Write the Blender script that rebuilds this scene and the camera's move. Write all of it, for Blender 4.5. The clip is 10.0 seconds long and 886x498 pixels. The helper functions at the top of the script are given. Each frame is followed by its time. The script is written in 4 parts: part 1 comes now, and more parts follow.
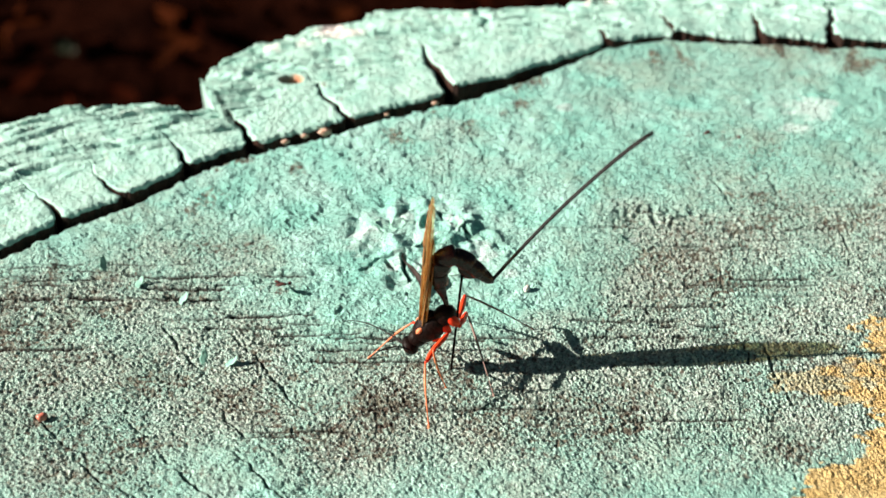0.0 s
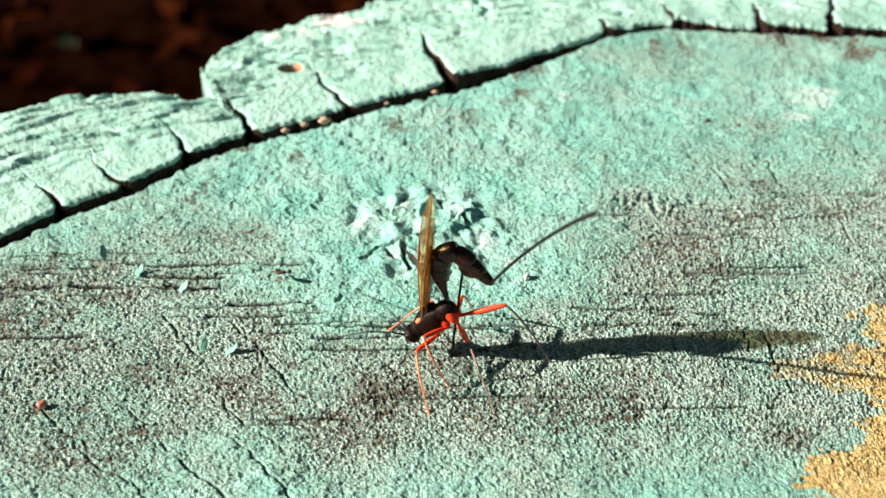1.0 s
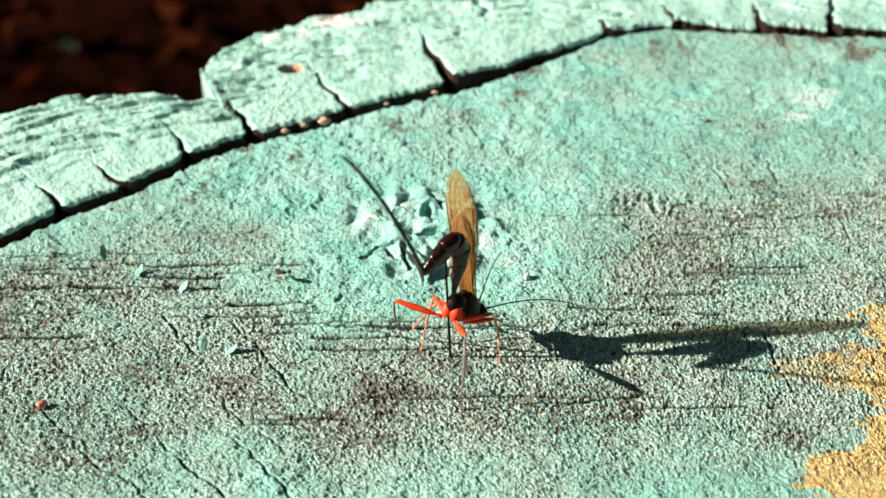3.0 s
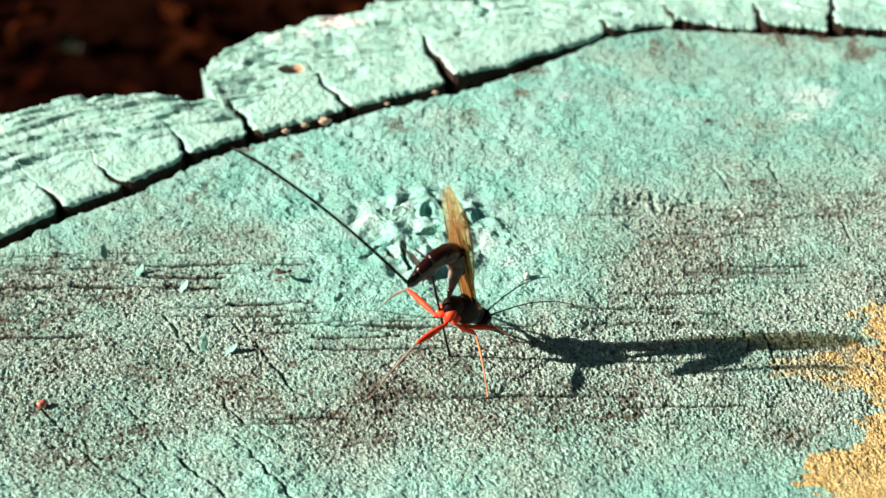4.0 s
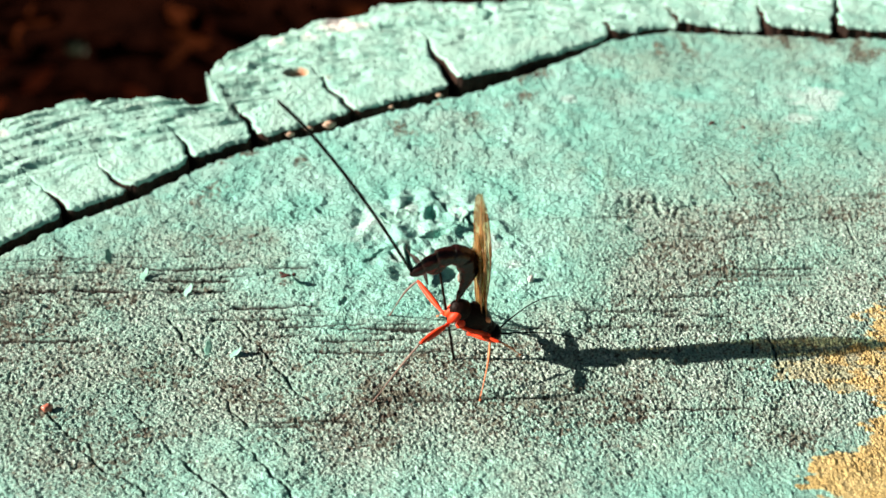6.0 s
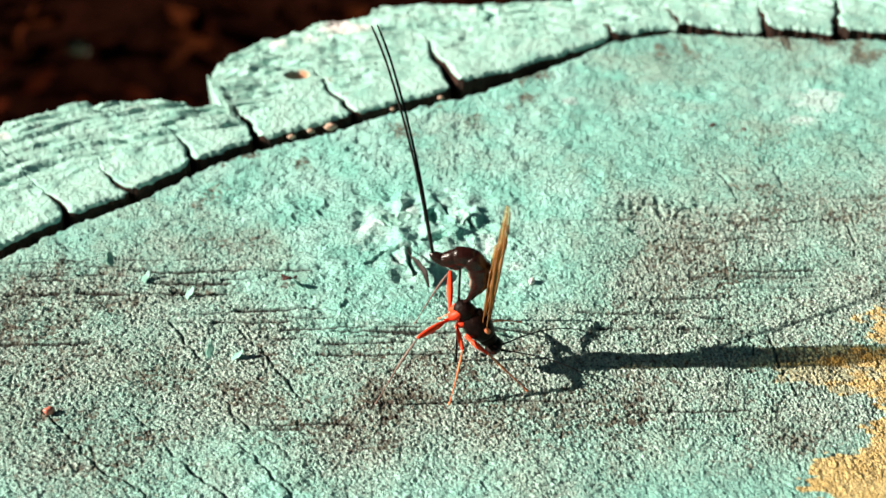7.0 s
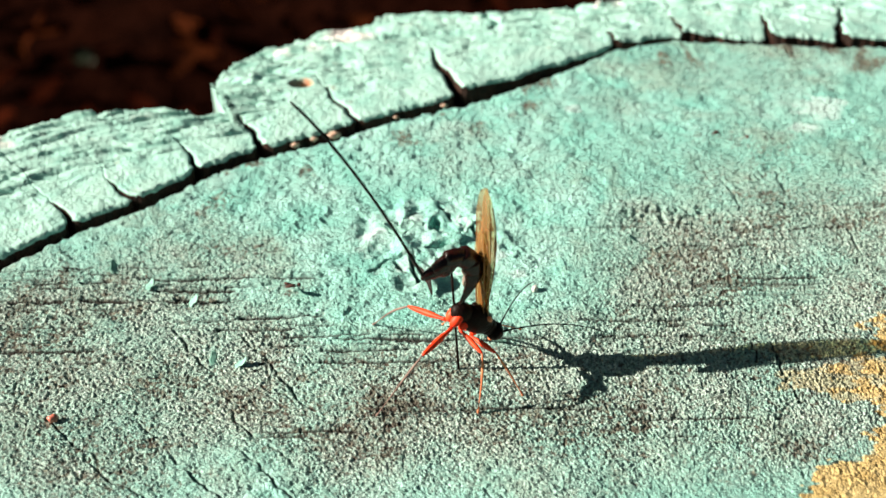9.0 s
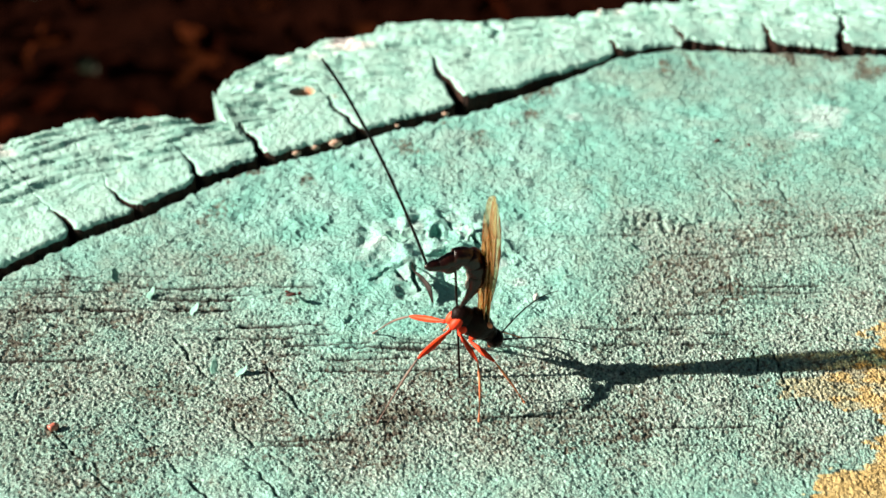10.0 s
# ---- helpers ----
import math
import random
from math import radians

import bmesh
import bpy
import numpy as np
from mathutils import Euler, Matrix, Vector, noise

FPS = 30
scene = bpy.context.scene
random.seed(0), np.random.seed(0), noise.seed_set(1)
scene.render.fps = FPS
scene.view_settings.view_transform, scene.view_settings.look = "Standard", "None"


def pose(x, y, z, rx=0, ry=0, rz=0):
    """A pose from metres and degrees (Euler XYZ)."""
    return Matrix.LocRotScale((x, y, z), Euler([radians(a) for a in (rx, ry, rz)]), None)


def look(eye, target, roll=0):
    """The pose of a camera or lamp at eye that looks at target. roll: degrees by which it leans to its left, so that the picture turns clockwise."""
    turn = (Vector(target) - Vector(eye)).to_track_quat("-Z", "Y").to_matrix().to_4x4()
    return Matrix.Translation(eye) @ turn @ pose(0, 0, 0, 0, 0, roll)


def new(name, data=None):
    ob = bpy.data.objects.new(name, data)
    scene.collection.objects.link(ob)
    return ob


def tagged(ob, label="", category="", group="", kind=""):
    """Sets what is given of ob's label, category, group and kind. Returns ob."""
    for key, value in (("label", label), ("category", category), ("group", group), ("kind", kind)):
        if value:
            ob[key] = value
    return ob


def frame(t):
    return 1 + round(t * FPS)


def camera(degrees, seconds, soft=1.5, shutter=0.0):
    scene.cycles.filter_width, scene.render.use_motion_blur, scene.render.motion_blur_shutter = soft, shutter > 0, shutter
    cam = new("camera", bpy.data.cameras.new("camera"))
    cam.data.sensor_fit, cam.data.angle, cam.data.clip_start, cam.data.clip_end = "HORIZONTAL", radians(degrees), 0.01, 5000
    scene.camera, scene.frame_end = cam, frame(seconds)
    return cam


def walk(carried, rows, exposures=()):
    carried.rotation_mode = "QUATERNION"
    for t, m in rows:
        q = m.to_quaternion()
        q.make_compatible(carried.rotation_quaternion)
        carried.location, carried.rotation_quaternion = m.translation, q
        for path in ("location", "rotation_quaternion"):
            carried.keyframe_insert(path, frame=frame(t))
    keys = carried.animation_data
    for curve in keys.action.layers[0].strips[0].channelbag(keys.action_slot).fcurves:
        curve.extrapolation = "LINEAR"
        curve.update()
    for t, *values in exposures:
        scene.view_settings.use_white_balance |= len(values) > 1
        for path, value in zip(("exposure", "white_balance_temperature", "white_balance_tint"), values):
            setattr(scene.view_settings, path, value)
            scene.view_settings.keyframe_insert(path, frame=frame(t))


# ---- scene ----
MM = 0.001

# ---- camera: a hand-held phone, a hand's length from the stump ----
cam = camera(34, 10.0, shutter=0.5)
cam.data.dof.use_dof = True
cam.data.dof.focus_distance = 0.148
cam.data.dof.aperture_fstop = 36
PATH = [
    (0.0, pose(-0.00000, -0.12963, 0.10128, 52.000, -0.000, 0.000)),
    (0.5, pose(0.00020, -0.12996, 0.10081, 51.904, 0.072, 0.030)),
    (1.0, pose(0.00018, -0.12995, 0.10079, 51.735, 0.080, 0.015)),
    (1.5, pose(0.00017, -0.13008, 0.10063, 51.790, 0.069, 0.021)),
    (2.0, pose(0.00014, -0.13006, 0.10061, 51.791, 0.054, 0.022)),
    (2.5, pose(0.00003, -0.13005, 0.10043, 51.842, 0.059, -0.022)),
    (4.0, pose(0.00063, -0.13043, 0.10044, 51.922, 0.242, 0.096)),
    (4.5, pose(0.00070, -0.13057, 0.10029, 52.021, 0.295, 0.129)),
    (5.0, pose(0.00052, -0.13042, 0.10054, 51.952, 0.290, 0.110)),
    (5.5, pose(0.00070, -0.13043, 0.10051, 51.993, 0.382, 0.158)),
    (7.0, pose(0.00101, -0.13037, 0.10097, 51.980, 0.597, 0.244)),
    (7.5, pose(0.00077, -0.13053, 0.10082, 52.093, 0.578, 0.205)),
    (8.0, pose(0.00115, -0.13053, 0.10089, 52.140, 0.712, 0.300)),
    (8.5, pose(0.00086, -0.13052, 0.10086, 52.219, 0.655, 0.265)),
    (9.0, pose(0.00128, -0.13059, 0.10103, 52.313, 0.787, 0.378)),
    (9.5, pose(0.00123, -0.13063, 0.10100, 52.472, 0.800, 0.383)),
    (10.0, pose(0.00152, -0.13051, 0.10096, 52.648, 0.874, 0.472)),
]
walk(cam, PATH, exposures=[(0.0, 1.21, 6450, 15), (0.6, 1.21, 6450, 13), (1.5, 1.21, 6450, 10.5), (10.0, 1.21, 6450, 10)])

# ---- light: low sun from the side, open sky ----
SUN_ELEVATION = radians(27)
SUN_TRAVEL = radians(4.8)          # heading in which the shadows fall
world = bpy.data.worlds.new("world")
scene.world = world
world.use_nodes = True
wn = world.node_tree.nodes
sky = wn.new("ShaderNodeTexSky")
sky.sky_type = "NISHITA"
sky.sun_disc = False
sky.sun_elevation = SUN_ELEVATION
sky.sun_rotation = radians(90) - (SUN_TRAVEL + math.pi)
sky.dust_density = 3.0
sky_tint = wn.new("ShaderNodeMix")          # greenish tint added to the sky's light, for woods that are not modelled
sky_tint.data_type, sky_tint.blend_type = "RGBA", "MULTIPLY"
sky_tint.inputs[0].default_value = 1.0
sky_tint.inputs[7].default_value = (0.80, 1.0, 0.88, 1)
world.node_tree.links.new(sky.outputs[0], sky_tint.inputs[6])
world.node_tree.links.new(sky_tint.outputs[2], wn["Background"].inputs[0])
wn["Background"].inputs[1].default_value = 0.0138
sun_data = bpy.data.lights.new("sun", "SUN")
sun_data.energy = 5.0
sun_data.angle = radians(0.6)
sun_data.color = (1.0, 0.90, 0.76)
sun = new("sun", sun_data)
sun_way = Vector((math.cos(SUN_TRAVEL) * math.cos(SUN_ELEVATION), math.sin(SUN_TRAVEL) * math.cos(SUN_ELEVATION), -math.sin(SUN_ELEVATION)))
sun.matrix_world = look(-sun_way * 0.6, (0, 0, 0))


# ---- materials ----
class Nodes:
    """A small builder for node materials."""

    def __init__(self, name):
        self.mat = bpy.data.materials.new(name)
        self.mat.use_nodes = True
        self.tree = self.mat.node_tree
        self.bsdf = self.tree.nodes["Principled BSDF"]
        self.out = self.tree.nodes["Material Output"]
        self.where = self.add("ShaderNodeTexCoord").outputs["Object"]

    def add(self, kind, **values):
        node = self.tree.nodes.new(kind)
        for key, value in values.items():
            node.inputs[key].default_value = value
        return node

    def link(self, a, b):
        self.tree.links.new(a, b)

    def noise(self, scale, detail=4.0, rough=0.55, stretch=None):
        node = self.add("ShaderNodeTexNoise", Scale=scale, Detail=detail, Roughness=rough)
        where = self.where
        if stretch:
            mapping = self.add("ShaderNodeMapping", Scale=stretch)
            self.link(where, mapping.inputs[0])
            where = mapping.outputs[0]
        self.link(where, node.inputs["Vector"])
        return node.outputs["Fac"]

    def ramp(self, value, low, high, a=0.0, b=1.0):
        node = self.add("ShaderNodeMapRange")
        for i, v in ((1, low), (2, high), (3, a), (4, b)):
            node.inputs[i].default_value = v
        self.link(value, node.inputs[0])
        return node.outputs[0]

    def attribute(self, name):
        node = self.add("ShaderNodeAttribute")
        node.attribute_name = name
        return node.outputs["Fac"]

    def mix(self, fac, a, b):
        node = self.add("ShaderNodeMix")
        node.data_type = "RGBA"
        for socket, v in ((node.inputs[6], a), (node.inputs[7], b)):
            if isinstance(v, tuple):
                socket.default_value = (*v, 1)
            else:
                self.link(v, socket)
        if isinstance(fac, float):
            node.inputs[0].default_value = fac
        else:
            self.link(fac, node.inputs[0])
        return node.outputs[2]

    def math(self, op, a, b):
        node = self.add("ShaderNodeMath")
        node.operation = op
        node.use_clamp = True
        for socket, v in zip(node.inputs, (a, b)):
            if isinstance(v, (int, float)):
                socket.default_value = v
            else:
                self.link(v, socket)
        return node.outputs[0]

    def colour(self, v):
        if isinstance(v, tuple):
            self.bsdf.inputs["Base Color"].default_value = (*v, 1)
        else:
            self.link(v, self.bsdf.inputs["Base Color"])
        return self

    def gloss(self, rough, spec=0.5, coat=0.0):
        if isinstance(rough, float):
            self.bsdf.inputs["Roughness"].default_value = rough
        else:
            self.link(rough, self.bsdf.inputs["Roughness"])
        self.bsdf.inputs["Specular IOR Level"].default_value = spec
        self.bsdf.inputs["Coat Weight"].default_value = coat
        return self

    def bump(self, height, distance, strength=1.0):
        node = self.add("ShaderNodeBump", Distance=distance, Strength=strength)
        self.link(height, node.inputs["Height"])
        if self.bsdf.inputs["Normal"].links:
            self.link(self.bsdf.inputs["Normal"].links[0].from_socket, node.inputs["Normal"])
        self.link(node.outputs[0], self.bsdf.inputs["Normal"])
        return self


TEAL_LIGHT, TEAL, TEAL_DEEP = (0.32, 0.68, 0.595), (0.235, 0.55, 0.48), (0.12, 0.34, 0.28)
WOOD_GREY, WOOD_BROWN, WOOD_SHADED = (0.23, 0.245, 0.19), (0.085, 0.058, 0.046), (0.022, 0.016, 0.012)


def painted_face():
    n = Nodes("weathered_turquoise_paint")
    tone = n.mix(n.ramp(n.noise(260, 5), 0.35, 0.68), TEAL, TEAL_LIGHT)
    tone = n.mix(n.ramp(n.noise(70, 4), 0.50, 0.74, 0.0, 0.4), tone, TEAL_DEEP)
    tone = n.mix(n.ramp(n.noise(120, 5, 0.6), 0.48, 0.67, 0.0, 0.5), tone, (0.36, 0.47, 0.37))
    patch = n.ramp(n.noise(85, 5, 0.65), 0.46, 0.60)
    tone = n.mix(n.ramp(n.noise(2300, 3), 0.5, 0.75, 0.0, 0.5), tone, (0.46, 0.74, 0.64))
    tone = n.mix(n.ramp(n.math("ADD", n.attribute("fresh"), n.ramp(n.noise(420, 5), 0.3, 0.7, -0.35, 0.35)), 0.35, 0.75, 0.0, 0.85), tone, n.mix(n.ramp(n.noise(150, 4), 0.4, 0.65), (0.28, 0.70, 0.61), (0.47, 0.82, 0.75)))
    grain = n.ramp(n.noise(2900, 3, 0.6), 0.38, 0.64)
    tone = n.mix(n.math("MULTIPLY", n.ramp(n.attribute("thin"), 0.0, 1.0, 0.0, 0.78), n.ramp(patch, 0.0, 1.0, 1.0, 0.5)), tone, n.mix(grain, (0.33, 0.465, 0.40), (0.82, 0.91, 0.84)))
    pores = n.math("MULTIPLY", n.ramp(n.noise(4000, 3, 0.65), 0.36, 0.48, 0.95, 0.0), n.ramp(n.attribute("thin"), 0.1, 0.9, 0.10, 1.0))
    tone = n.mix(pores, tone, (0.05, 0.08, 0.06))
    tone = n.mix(n.ramp(n.math("ADD", n.attribute("pale"), n.ramp(n.noise(900, 4), 0.3, 0.7, -0.3, 0.3)), 0.25, 0.85, 0.0, 0.62), tone, (0.70, 0.88, 0.86))
    ochre = n.mix(n.ramp(n.noise(600, 5), 0.35, 0.7), (0.62, 0.42, 0.15), (0.80, 0.61, 0.28))
    tone = n.mix(n.attribute("ochre"), tone, ochre)
    wood = n.mix(n.ramp(n.noise(900, 5), 0.35, 0.65), WOOD_BROWN, WOOD_GREY)
    worn = n.math("ADD", n.attribute("worn"), n.ramp(n.noise(1900, 4, 0.6), 0.3, 0.7, -0.45, 0.45))
    tone = n.mix(n.ramp(worn, 0.36, 0.86), tone, wood)
    # near-black wood colour holds the shade inside scratches, checks and tears
    tone = n.mix(n.attribute("split"), tone, WOOD_SHADED)
    n.colour(tone).gloss(n.ramp(n.noise(500), 0.3, 0.7, 0.6, 0.9), 0.22)
    n.bump(n.noise(3400, 2, 0.6), 0.0006, 1.0).bump(n.noise(6500, 2, 0.7), 0.00022, 1.0)
    return n.mat


def painted_bark():
    n = Nodes("turquoise_paint_on_bark")
    tone = n.mix(n.ramp(n.noise(300, 5), 0.30, 0.60), (0.275, 0.54, 0.47), (0.385, 0.62, 0.55))
    tone = n.mix(n.ramp(n.noise(1600, 4), 0.52, 0.75, 0.0, 0.35), tone, (0.44, 0.69, 0.60))
    tone = n.mix(n.ramp(n.noise(420, 5, 0.6, (1, 1, 0.5)), 0.64, 0.74, 0.0, 0.6), tone, (0.36, 0.30, 0.25))
    tone = n.mix(n.attribute("bare"), tone, n.mix(n.ramp(n.noise(500), 0.3, 0.7), (0.45, 0.16, 0.07), (0.70, 0.33, 0.16)))
    tone = n.mix(n.attribute("chalk"), tone, (0.86, 0.80, 0.77))
    # unpainted block sides: dark bark brown with the cracks' shade mixed in
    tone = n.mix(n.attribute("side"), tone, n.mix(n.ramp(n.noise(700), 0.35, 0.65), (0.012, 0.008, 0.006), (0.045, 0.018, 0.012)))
    n.colour(tone).gloss(0.8, 0.22)
    n.bump(n.noise(2400, 3, 0.6), 0.00025, 0.9)
    return n.mat


def plain(name, a, b, scale, rough=0.6, spec=0.5, bump=0.0, coat=0.0, stretch=None):
    n = Nodes(name)
    n.colour(n.mix(n.ramp(n.noise(scale, 5, 0.6, stretch), 0.32, 0.68), a, b)).gloss(rough, spec, coat)
    if bump:
        n.bump(n.noise(scale * 3, 4), bump)
    return n.mat


def membrane():
    n = Nodes("amber_wing_membrane")
    split_axes = n.add("ShaderNodeSeparateXYZ")
    n.link(n.where, split_axes.inputs[0])
    outward = n.ramp(split_axes.outputs[2], 0.002, 0.014)
    tint = n.mix(outward, (0.50, 0.23, 0.06), (0.56, 0.40, 0.22))
    tint = n.mix(n.ramp(n.noise(500, 3), 0.35, 0.65, 0.0, 0.5), tint, (0.38, 0.25, 0.10))
    n.colour(tint).gloss(0.28, 0.5)
    clear = n.add("ShaderNodeBsdfTransparent")
    n.link(n.mix(outward, (0.95, 0.83, 0.60), (0.97, 0.92, 0.80)), clear.inputs[0])
    through_it = n.add("ShaderNodeBsdfTranslucent")
    n.link(tint, through_it.inputs[0])
    m1, m2 = n.add("ShaderNodeMixShader", Fac=0.35), n.add("ShaderNodeMixShader")
    n.link(n.ramp(outward, 0.0, 1.0, 0.62, 0.78), m2.inputs[0])
    n.link(n.bsdf.outputs[0], m1.inputs[1])
    n.link(through_it.outputs[0], m1.inputs[2])
    n.link(m1.outputs[0], m2.inputs[1])
    n.link(clear.outputs[0], m2.inputs[2])
    n.link(m2.outputs[0], n.out.inputs[0])
    return n.mat


FACE = painted_face()
BARK = painted_bark()
BARK_SIDE = plain("rough_dark_bark", (0.03, 0.018, 0.013), (0.10, 0.06, 0.045), 160, 0.9, 0.2, 0.002)
CAMBIUM = plain("reddish_inner_bark", (0.05, 0.016, 0.010), (0.17, 0.055, 0.035), 500, 0.85, 0.2, 0.0004)
FLAKE = plain("peeling_turquoise_paint", (0.30, 0.66, 0.55), (0.46, 0.76, 0.66), 420, 0.6, 0.3, 0.0006)
FACE_CHIP = plain("turquoise_paint_chip", (0.15, 0.36, 0.29), (0.26, 0.50, 0.42), 700, 0.6, 0.3)
CHIP = plain("pale_chip", (0.70, 0.66, 0.60), (0.82, 0.80, 0.74), 900, 0.6, 0.4)
RESIN = plain("orange_resin", (0.45, 0.24, 0.15), (0.72, 0.55, 0.44), 1200, 0.4, 0.5)
STRIP = plain("curled_bark_strip", (0.010, 0.007, 0.006), (0.05, 0.033, 0.03), 700, 0.6, 0.15)
# forest floor: its shade is put into these near-black colours
SOIL = plain("shaded_leaf_mould", (0.004, 0.0014, 0.001), (0.012, 0.0032, 0.0018), 14, 1.0, 0.0, 0.01)
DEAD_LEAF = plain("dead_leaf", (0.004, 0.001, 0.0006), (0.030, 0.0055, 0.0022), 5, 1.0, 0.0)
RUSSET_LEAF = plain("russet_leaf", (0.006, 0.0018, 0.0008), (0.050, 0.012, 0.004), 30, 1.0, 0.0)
GREEN_LEAF = plain("shaded_green_leaf", (0.004, 0.007, 0.002), (0.009, 0.014, 0.004), 40, 0.7, 0.2)
BLACK = plain("glossy_black_chitin", (0.003, 0.0016, 0.0013), (0.012, 0.0035, 0.0025), 900, 0.5, 0.12, 0.00010, 0.0)
BROWN = plain("dark_brown_chitin", (0.004, 0.0012, 0.001), (0.030, 0.006, 0.0035), 500, 0.24, 0.38, 0.00012, 0.0)
PALE = plain("pale_ventral_membrane", (0.16, 0.11, 0.09), (0.34, 0.26, 0.22), 900, 0.5, 0.3)
RED = plain("orange_red_leg", (0.78, 0.035, 0.010), (0.88, 0.075, 0.018), 700, 0.5, 0.25)
ORANGE = plain("orange_tibia", (0.66, 0.13, 0.05), (0.80, 0.30, 0.14), 900, 0.5, 0.3)
DUSKY = plain("dusky_pinkish_tibia", (0.13, 0.075, 0.065), (0.26, 0.18, 0.15), 900, 0.5, 0.3)
SHEATH = plain("matt_black_sheath", (0.005, 0.0045, 0.0045), (0.012, 0.010, 0.010), 900, 0.6, 0.2)
VEIN = plain("brown_vein", (0.20, 0.09, 0.03), (0.34, 0.16, 0.055), 900, 0.4, 0.4)
MEMBRANE = membrane()
SCRAP = plain("reddish_bark_crumb", (0.03, 0.014, 0.012), (0.16, 0.07, 0.06), 1500, 0.8, 0.2)
BEAD = plain("red_bead", (0.46, 0.10, 0.07), (0.62, 0.27, 0.19), 900, 0.35, 0.5)


# ---- noise on arrays ----
def lattice(ix, iy, seed):
    h = (ix * 374761393 + iy * 668265263 + seed * 974711) & 0x7FFFFFFF
    h = ((h ^ (h >> 13)) * 1274126177) & 0x7FFFFFFF
    return ((h ^ (h >> 16)) & 0xFFFF) / 65535.0


def value(x, y, seed):
    """Smooth noise, 0 to 1, one cell to the unit."""
    ix, iy = np.floor(x).astype(np.int64), np.floor(y).astype(np.int64)
    fx, fy = x - ix, y - iy
    fx, fy = fx * fx * (3 - 2 * fx), fy * fy * (3 - 2 * fy)
    a, b = lattice(ix, iy, seed), lattice(ix + 1, iy, seed)
    c, d = lattice(ix, iy + 1, seed), lattice(ix + 1, iy + 1, seed)
    return (a * (1 - fx) + b * fx) * (1 - fy) + (c * (1 - fx) + d * fx) * fy


def fractal(x, y, seed, octaves=4):
    total, size, weight = 0, 1.0, 0.0
    for k in range(octaves):
        total = total + value(x / size, y / size, seed + k) * size
        weight += size
        size *= 0.5
    return total / weight


def cellular(x, y, seed):
    """Distance to the nearest of scattered points, about 0 to 1."""
    ix, iy = np.floor(x).astype(np.int64), np.floor(y).astype(np.int64)
    best = np.full(x.shape, 9.0)
    for dx in (-1, 0, 1):
        for dy in (-1, 0, 1):
            px = ix + dx + lattice(ix + dx, iy + dy, seed)
            py = iy + dy + lattice(ix + dx, iy + dy, seed + 77)
            best = np.minimum(best, (px - x) ** 2 + (py - y) ** 2)
    return np.sqrt(best)


def creases(x, y, seed, count):
    """Sharp folds in many ways, like crumpled paper, about -0.5 to 0.5."""
    rng = random.Random(seed)
    total = np.zeros(x.shape)
    for k in range(count):
        turn, wide = math.pi * (k + rng.random()) / count, rng.uniform(2.2, 5.5)
        along = (x * math.cos(turn) + y * math.sin(turn)) / wide + 0.9 * (fractal(x / 4.5, y / 4.5, seed + k, 2) - 0.5) + rng.random()
        fold = np.abs(along - np.floor(along) - 0.5) * 2 - 0.5
        total += fold * wide / 4 * step(0.35, 0.6, value(x / 4 + 9 * k, y / 4, seed + 50 + k))
    return total / count ** 0.5


def step(a, b, v):
    u = np.clip((v - a) / (b - a), 0, 1)
    return u * u * (3 - 2 * u)


# ---- mesh helpers ----
def part(name, mesh, material, parent, label=""):
    ob = new(name, mesh)
    if material and not mesh.materials:
        mesh.materials.append(material)
    ob.parent = parent
    if label:
        ob["label"] = label
    return ob


def smooth(mesh):
    mesh.polygons.foreach_set("use_smooth", [True] * len(mesh.polygons))
    return mesh


def sheet(name, x, y, z, **attributes):
    """A mesh over a grid of places (2D arrays, metres), with values for its points."""
    rows, cols = x.shape
    mesh = bpy.data.meshes.new(name)
    idx = np.arange(rows * cols).reshape(rows, cols)
    quads = np.stack([idx[:-1, :-1], idx[:-1, 1:], idx[1:, 1:], idx[1:, :-1]], -1).reshape(-1, 4)
    mesh.vertices.add(rows * cols)
    mesh.vertices.foreach_set("co", np.stack([x, y, z], -1).astype(np.float32).ravel())
    mesh.loops.add(quads.size)
    mesh.loops.foreach_set("vertex_index", quads.astype(np.int32).ravel())
    mesh.polygons.add(len(quads))
    mesh.polygons.foreach_set("loop_start", np.arange(0, quads.size, 4, dtype=np.int32))
    mesh.polygons.foreach_set("use_smooth", np.ones(len(quads), dtype=bool))
    for key, v in attributes.items():
        mesh.attributes.new(key, "FLOAT", "POINT").data.foreach_set("value", np.broadcast_to(v, x.shape).astype(np.float32).ravel())
    mesh.update(calc_edges=True)
    return mesh


def tube(name, points, radii, sides=10, flat=1.0, closed=True):
    """A round or flattened tube through points, with a radius at each."""
    points = [Vector(p) for p in points]
    verts, faces = [], []
    up = Vector((0, 1, 0))
    for i, p in enumerate(points):
        along = (points[min(i + 1, len(points) - 1)] - points[max(i - 1, 0)]).normalized()
        side = along.cross(up)
        if side.length < 1e-6:
            side = along.cross(Vector((1, 0, 0)))
        side.normalize()
        other = side.cross(along).normalized()
        for k in range(sides):
            a = 2 * math.pi * k / sides
            verts.append(p + (side * math.cos(a) + other * math.sin(a) * flat) * radii[i])
    for i in range(len(points) - 1):
        for k in range(sides):
            a, b = i * sides + k, i * sides + (k + 1) % sides
            faces.append((a, b, b + sides, a + sides))
    if closed:
        faces.append(tuple(range(sides - 1, -1, -1)))
        faces.append(tuple(range((len(points) - 1) * sides, len(points) * sides)))
    mesh = bpy.data.meshes.new(name)
    mesh.from_pydata([tuple(v) for v in verts], [], faces)
    mesh.update()
    return smooth(mesh)


